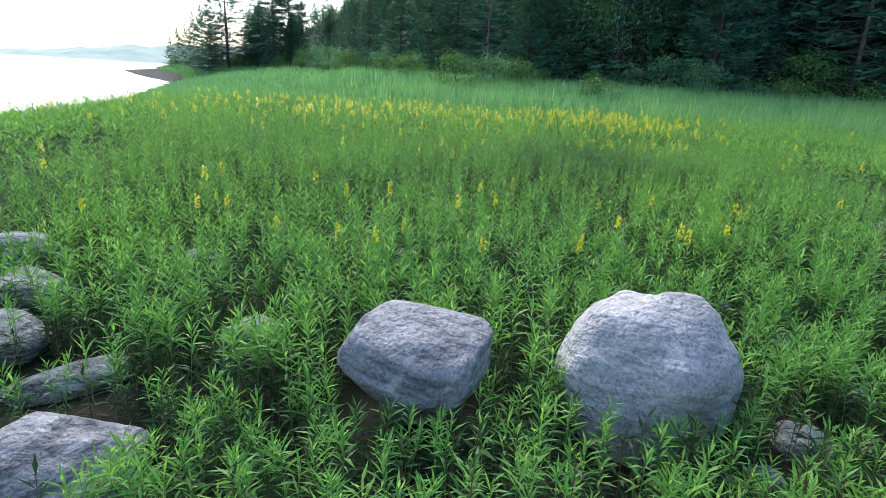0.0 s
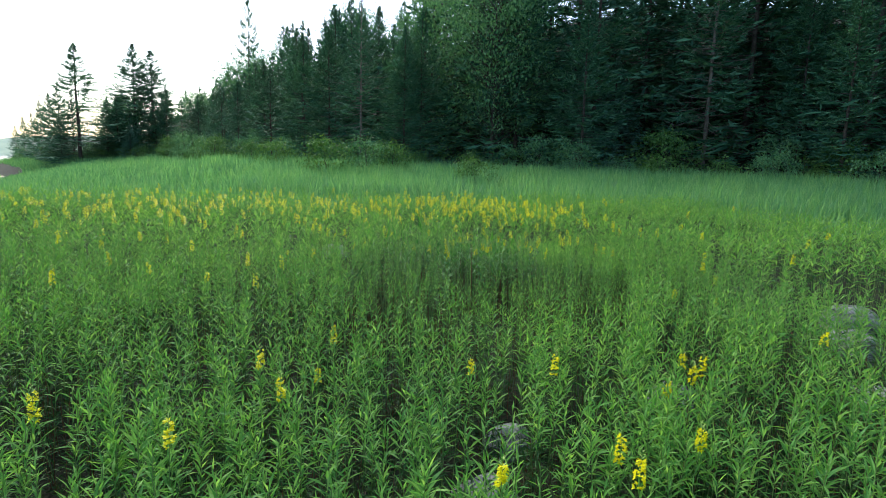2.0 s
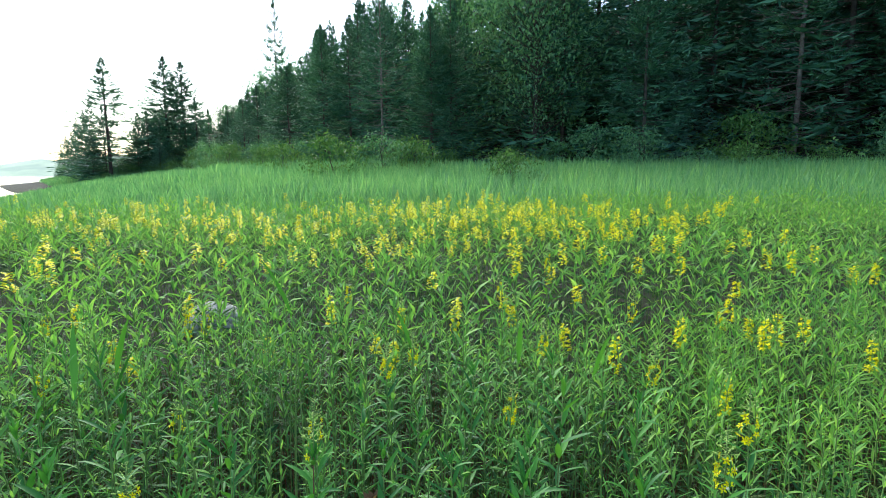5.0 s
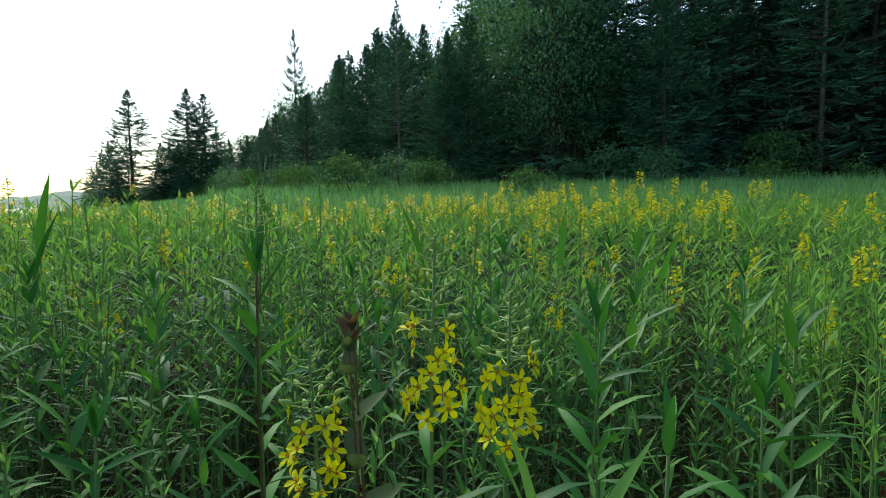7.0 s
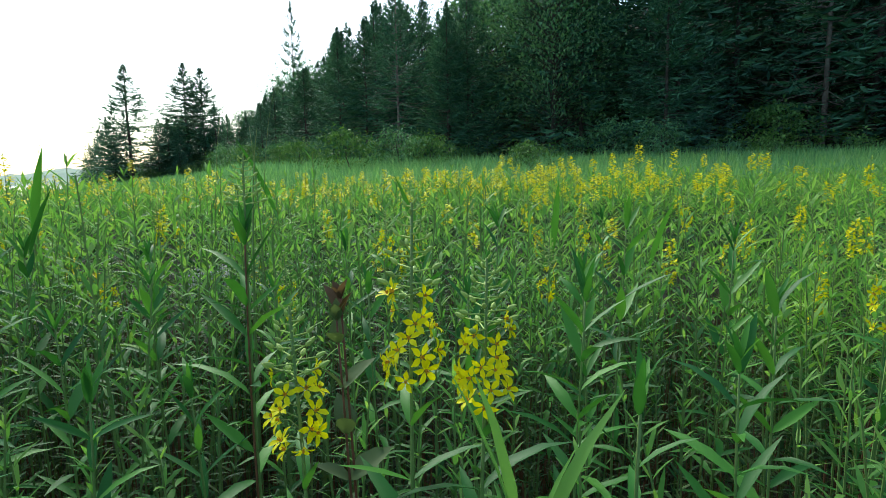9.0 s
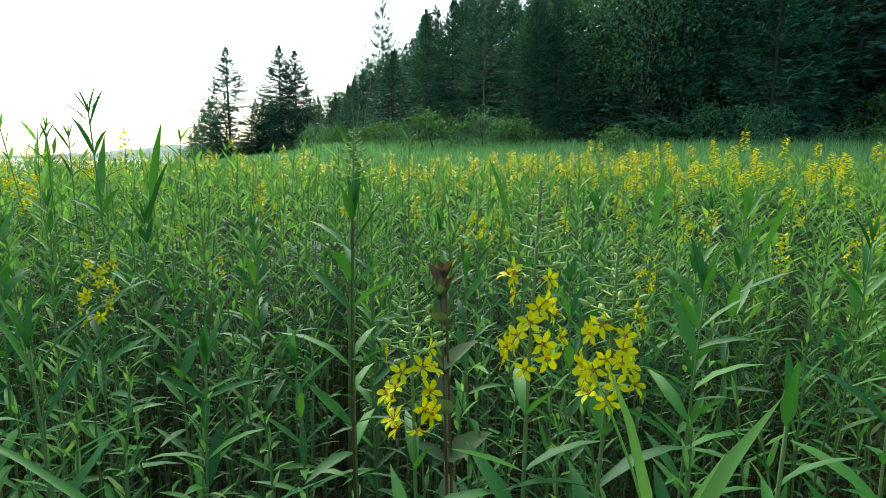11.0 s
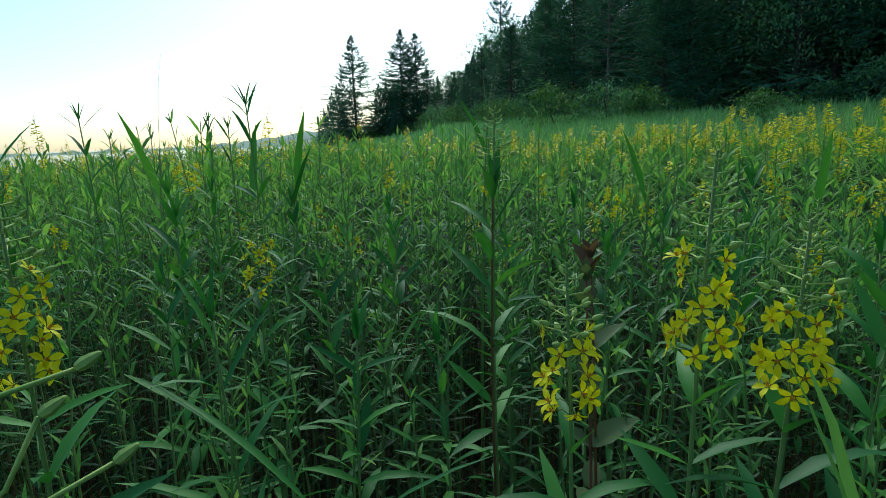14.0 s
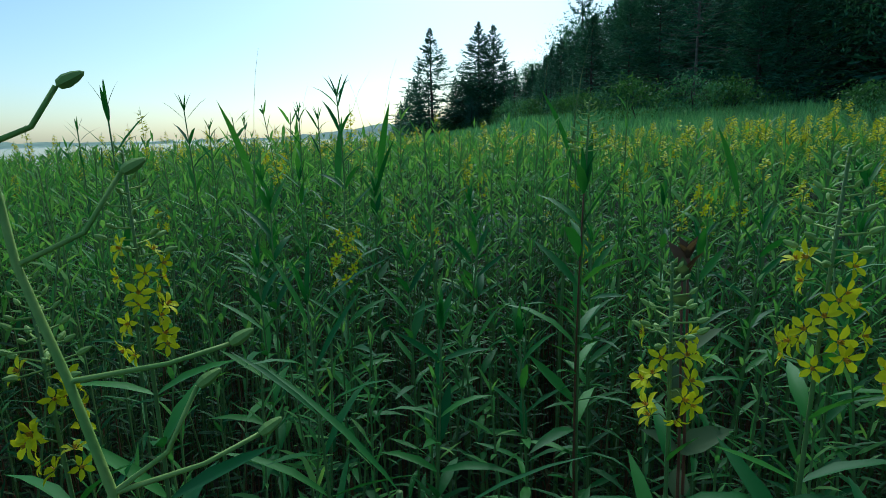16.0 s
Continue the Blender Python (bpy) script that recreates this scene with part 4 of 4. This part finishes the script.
def stalk_plant(x, y, top, label, flowers=0, spike=0.16, pairs=11, leaf=0.075, shapes=LEAVES, stem=STEM, radius=0.0026, low=0.3, first_leaf=0.42, name="loosestrife_plant", toward=None, lean=(0.0, 0.0)):
    """One leafy stalk: stem, single leaves in opposite pairs and, when in bloom, a spike of stars and buds."""
    z0 = float(ground_z(x, y))
    h = top - z0
    ob = tagged(new(name), label, "wildflower" if flowers else "plant", "plants in the meadow")
    ob.matrix_basis = Matrix.Translation((x - lean[0], y - lean[1], z0 - 0.01))
    leafy = h - (spike if flowers else 0.0)

    def along(s):
        q = s * s
        return Vector((lean[0] * q + 0.006 * math.sin(5 * s + x * 40), lean[1] * q + 0.006 * math.cos(4 * s + y * 30), s * h))

    part("stem", tube_mesh("stem", [along(i / 8) for i in range(9)], [radius * (1.1 - 0.75 * i / 8) for i in range(9)], stem), ob)
    a0 = hrng.uniform(0, 3.14)
    for k in range(pairs):
        s = (first_leaf + (1 - first_leaf) * (k + 0.3) / pairs) * leafy / h
        u = s * h / leafy
        for side in (0, math.pi):
            size = leaf * (0.72 + 0.5 * u if u < 0.8 else 1.12 - 1.8 * (u - 0.8)) * hrng.uniform(0.8, 1.15)
            el = math.radians(2 + (62 if not flowers else 40) * u ** 2 + hrng.gauss(0, 8))
            part("leaf", hrng.choice(shapes), ob, aim(along(s), a0 + k * 1.57 + side + hrng.gauss(0, 0.2), el, size, hrng.gauss(0, 0.25)))
    if not flowers:
        for k in range(4):
            part("leaf", shapes[0], ob, aim(along(0.985), a0 + k * 1.6, math.radians(72 + hrng.gauss(0, 6)), leaf * 0.55))
        return ob
    face = toward if toward is not None else math.atan2(6.91 - y, 2.32 - x)
    for k in range(flowers):
        s = (leafy + spike * 0.55 * (k + 0.4) / flowers) / h
        az = face + (2.4 * k % 4.4) - 2.2 + hrng.gauss(0, 0.25)
        reach = 0.007 + 0.009 * hrng.random() + 0.003 * (1 - k / flowers)
        c = along(s)
        tip = c + Vector((math.cos(az) * reach, math.sin(az) * reach, hrng.uniform(-0.004, 0.008)))
        stalk = part("flower_stalk", tube_mesh("flower_stalk", [c, (c + tip) / 2 + Vector((0, 0, 0.003)), tip], [0.0006, 0.0005, 0.0005], STEM, 4), ob)
        part("flower", FLOWER, stalk, aim(tip, face + (az - face) * 0.8, hrng.gauss(0.2, 0.4), 0.0165 * hrng.uniform(0.8, 1.1), hrng.uniform(0, 6.28)), "yellow five-petalled star with a reddish centre")
    for k in range(26):
        v = k / 25
        s = (leafy + spike * (0.50 + 0.50 * v)) / h
        az = 2.4 * k + a0
        ln = 0.014 * (1 - v) ** 0.7 + 0.002
        c = along(min(s, 1.0))
        tip = c + Vector((math.cos(az) * ln, math.sin(az) * ln, ln * 0.15))
        stalk = part("bud_stalk", tube_mesh("bud_stalk", [c, tip], [0.0006, 0.0005], BUD, 4), ob)
        part("bud", BUDS, stalk, aim(tip, az, 0.3 + 0.7 * v, 0.0085 * (1 - 0.55 * v)))
    return ob


IN_BLOOM = "flowering loosestrife with yellow stars below pale buds"
LEAFY = "leafy green loosestrife stalk not yet in flower"
for x, y, top, fl, spike in ((2.303, 7.23, 0.798, 14, 0.096), (2.382, 7.235, 0.858, 18, 0.120), (2.421, 7.235, 0.822, 21, 0.096), (1.92, 7.54, 0.80, 17, 0.12), (1.85, 8.01, 0.71, 7, 0.08), (2.38, 8.11, 0.80, 11, 0.10),
                             (2.20, 7.90, 0.74, 10, 0.12), (2.69, 7.94, 0.75, 12, 0.13), (2.89, 8.30, 0.79, 12, 0.12), (2.65, 8.58, 0.79, 10, 0.13), (3.26, 9.34, 0.90, 15, 0.17), (1.65, 8.80, 0.80, 13, 0.16), (1.72, 8.82, 0.81, 14, 0.17),
                             (1.995, 7.16, 0.865, 17, 0.13), (2.00, 7.10, 0.805, 15, 0.11), (2.98, 7.50, 0.80, 14, 0.13), (3.08, 7.58, 0.83, 12, 0.12), (2.47, 8.35, 0.76, 10, 0.12), (1.4, 8.3, 0.76, 10, 0.13), (3.35, 8.6, 0.82, 12, 0.15),
                             (2.25, 9.2, 0.80, 13, 0.15), (2.95, 9.1, 0.82, 13, 0.16), (1.05, 9.0, 0.76, 13, 0.14), (3.15, 8.05, 0.78, 12, 0.14), (1.2, 7.9, 0.77, 10, 0.12)):
    stalk_plant(x, y, top, IN_BLOOM, fl, spike)
for x, y, top, ln in ((2.57, 7.45, 0.76, 0.08), (2.17, 7.46, 0.675, 0.06), (2.10, 7.39, 0.70, 0.065), (2.57, 7.88, 0.80, 0.07), (1.68, 7.68, 0.81, 0.07), (2.73, 7.71, 0.81, 0.075), (2.35, 7.62, 0.74, 0.065), (2.47, 7.58, 0.73, 0.065),
                      (2.05, 7.7, 0.74, 0.07), (1.98, 7.85, 0.76, 0.065), (2.30, 7.85, 0.77, 0.065), (2.80, 7.95, 0.79, 0.07), (2.63, 7.6, 0.75, 0.07), (1.77, 7.9, 0.77, 0.07), (1.60, 7.9, 0.79, 0.07), (1.87, 7.42, 0.73, 0.07),
                      (1.79, 7.55, 0.79, 0.07), (2.67, 7.33, 0.72, 0.075), (2.77, 7.42, 0.74, 0.075), (2.90, 7.7, 0.77, 0.075), (2.0, 7.55, 0.72, 0.065), (2.22, 7.66, 0.73, 0.065), (2.42, 7.75, 0.75, 0.065), (2.52, 7.68, 0.75, 0.065)):
    stalk_plant(x, y, top, LEAFY, leaf=ln, pairs=13)
stalk_plant(2.23, 7.46, 0.83, "tall loosestrife in bud on a dark red stem", 0, leaf=0.07, pairs=15, stem=RED_STEM, radius=0.0021)
stalk_plant(2.232, 7.462, 0.895, "flower stalk carrying only green buds", 1, spike=0.10, pairs=2, first_leaf=0.8, leaf=0.05)
stalk_plant(1.67, 7.41, 0.92, "tall willow-leaved stalk against the sky", leaf=0.072, shapes=BLADES, pairs=13)
stalk_plant(1.83, 7.68, 0.94, "tall willow-leaved stalk against the sky", leaf=0.072, shapes=BLADES, pairs=13)
stalk_plant(1.52, 7.69, 0.93, "tall willow-leaved stalk against the sky", leaf=0.065, shapes=BLADES, pairs=13)
for x, y, top in ((1.42, 7.85, 0.90), (1.58, 7.95, 0.93), (1.72, 7.80, 0.91), (1.30, 8.1, 0.92), (1.36, 7.6, 0.90)):
    stalk_plant(x, y, top, "tall willow-leaved stalk against the sky", leaf=0.055, shapes=BLADES, pairs=12)
stalk_plant(2.03, 7.30, 0.74, "narrow-leaved green stalk close by", leaf=0.10, shapes=BLADES, pairs=10)
stalk_plant(2.525, 7.21, 0.745, "stout plant with broad lance leaves and green buds", leaf=0.062, pairs=8, first_leaf=0.6, radius=0.003)
stalk_plant(2.32, 7.41, 0.75, "plant with broad dull leaves on a red stem", leaf=0.042, shapes=BROAD_LEAVES, pairs=6, first_leaf=0.62, name="milkweed_plant", stem=RED_STEM)
stalk_plant(2.325, 7.415, 0.77, "young shoot with dull reddish leaves", leaf=0.04, shapes=RED_LEAVES, pairs=1, first_leaf=0.95, name="milkweed_plant", stem=RED_STEM)



def blade_tuft(x, y, crown, blades, shapes, label):
    """A tuft of long arching blades out of one short stalk; blades: bearing and steepness in degrees, length."""
    z0 = float(ground_z(x, y))
    ob = tagged(new("blade_plant"), label, "plant", "plants in the meadow")
    ob.matrix_basis = Matrix.Translation((x, y, z0 - 0.01))
    h = crown - z0
    part("stem", tube_mesh("stem", [(0, 0, h * i / 5) for i in range(6)], [0.004 - 0.0003 * i for i in range(6)], STEM), ob)
    for k, (az, el, length) in enumerate(blades):
        part("leaf", shapes[k % len(shapes)], ob, aim(Vector((0, 0, h - 0.012 * k)), radians(az), radians(el), length, 0.35 * math.sin(2.2 * k)))
    return ob


TUFT_BLADES = [leaf_mesh("leaf", c, w, TIP) for c, w in ((0.25, 0.075), (0.5, 0.085))]
blade_tuft(2.425, 7.15, 0.69, ((172, 76, 0.105), (110, 84, 0.10), (20, 70, 0.08), (14, 72, 0.125), (178, 30, 0.07)), TUFT_BLADES, "tuft of bright green arching blade leaves close by")
THIN_BLADE = [leaf_mesh("leaf", 0.4, 0.05, HERO_LEAF)]
blade_tuft(2.14, 7.22, 0.63, ((178, 46, 0.14),), THIN_BLADE, "single green grass blade leaning among the stalks")
blade_tuft(2.20, 7.17, 0.665, ((8, 42, 0.085),), THIN_BLADE, "single green grass blade leaning among the stalks")

WHITE_FLOWER = flower_mesh("small_flower", WHITE)
for x, y, top in ((2.93, 7.42, 0.76), (2.90, 7.33, 0.66), (2.98, 7.36, 0.70)):
    ob = stalk_plant(x, y, top, "thin stalk dotted with tiny white flowers", leaf=0.035, pairs=8, radius=0.0012, name="white_flower_stalk")
    for k in range(14):
        zz = (top - float(ground_z(x, y))) * (0.45 + 0.55 * k / 13)
        az = 2.4 * k
        part("flower", WHITE_FLOWER, ob, aim(Vector((0.008 * math.cos(az), 0.008 * math.sin(az), zz)), az, 0.2, 0.007))


def grass_stem(x, y, top, lean, label, r=0.0018, blade=0.0):
    z0 = float(ground_z(x, y))
    ob = tagged(new("grass_stem"), label, "grass", "loose grass stems")
    ob.matrix_basis = Matrix.Translation((x, y, z0 - 0.01))
    h = top - z0
    pts = [Vector((lean[0] * (i / 10) ** 2, lean[1] * (i / 10) ** 2, h * math.sin(min(i / 10 * 1.35, 1.57)) / math.sin(1.35))) for i in range(11)]
    part("stem", tube_mesh("stem", pts, [r * (1.1 - i / 10) for i in range(11)], STEM, 5), ob)
    if blade:
        part("leaf", BLADES[0], ob, aim(pts[6], hrng.uniform(0, 6), 1.2, blade))
        part("leaf", BLADES[1], ob, aim(pts[3], hrng.uniform(0, 6), 1.1, blade))
    return ob


for x, y, top, lean, r, b in ((2.10, 7.80, 0.92, (0.03, 0.0), 0.004, 0.0), (2.13, 7.82, 0.93, (-0.02, 0.02), 0.003, 0.0), (2.05, 8.09, 1.05, (0.06, 0.05), 0.0015, 0.0), (2.05, 7.75, 0.98, (0.05, 0.0), 0.0012, 0.0), (1.55, 7.95, 0.97, (0.12, 0.05), 0.0012, 0.2),
                              (1.62, 8.05, 1.0, (0.08, 0.02), 0.0012, 0.2), (1.70, 8.0, 0.96, (-0.10, 0.03), 0.0012, 0.15), (1.45, 7.85, 1.0, (0.1, -0.05), 0.0012, 0.2), (2.45, 8.3, 0.92, (-0.1, 0.05), 0.0015, 0.2), (2.9, 8.1, 0.84, (0.12, 0.1), 0.0015, 0.2),
                              (2.72, 8.15, 0.9, (0.0, 0.05), 0.0013, 0.2), (0.9, 6.2, 0.85, (0.4, 0.3), 0.0016, 0.3), (1.9, 8.6, 0.95, (0.3, 0.2), 0.0015, 0.3), (1.3, 8.2, 0.98, (0.05, 0.05), 0.0013, 0.2)):
    grass_stem(x + 0.05, y, top + 0.03, lean, "slender green grass stem above the flowers", r, b)

# a budding stalk right beside the standing place
near = tagged(new("loosestrife_plant"), "pale green flower stalk with swelling buds, very close", "plant", "plants in the meadow")
NZ = float(ground_z(2.2, 6.99)) - 0.01
near.matrix_basis = Matrix.Translation((2.188, 6.985, NZ))
spine = [Vector((px, py, pz - NZ)) for px, py, pz in ((0.012, 0.0, NZ), (0.008, 0.0, 0.4), (0.003, 0.002, 0.72), (0.0, 0.004, 0.785), (-0.008, 0.004, 0.81), (-0.018, 0.004, 0.835), (-0.024, 0.006, 0.86), (-0.028, 0.006, 0.885))]
part("stem", tube_mesh("stem", spine, [0.0022, 0.0020, 0.0014, 0.0011, 0.0010, 0.0009, 0.0006, 0.0004], BUD), near)
for k, dx, dy, dz in ((3, 0.022, 0.022, 0.006), (3, 0.012, 0.015, 0.02), (4, 0.026, 0.02, 0.004), (5, 0.012, 0.018, 0.018), (5, -0.012, 0.006, 0.012), (6, 0.010, 0.010, 0.012), (6, -0.008, 0.006, 0.012), (7, 0.006, 0.002, 0.006)):
    c = spine[k]
    tip = c + Vector((dx, dy, dz))
    stalk = part("bud_stalk", tube_mesh("bud_stalk", [c, c + Vector((dx * 0.6, dy * 0.6, dz * 0.3)), tip], [0.0007, 0.0006, 0.0006], BUD, 5), near)
    part("bud", BUDS, stalk, aim(tip, math.atan2(dy, dx), 0.5, 0.0065))
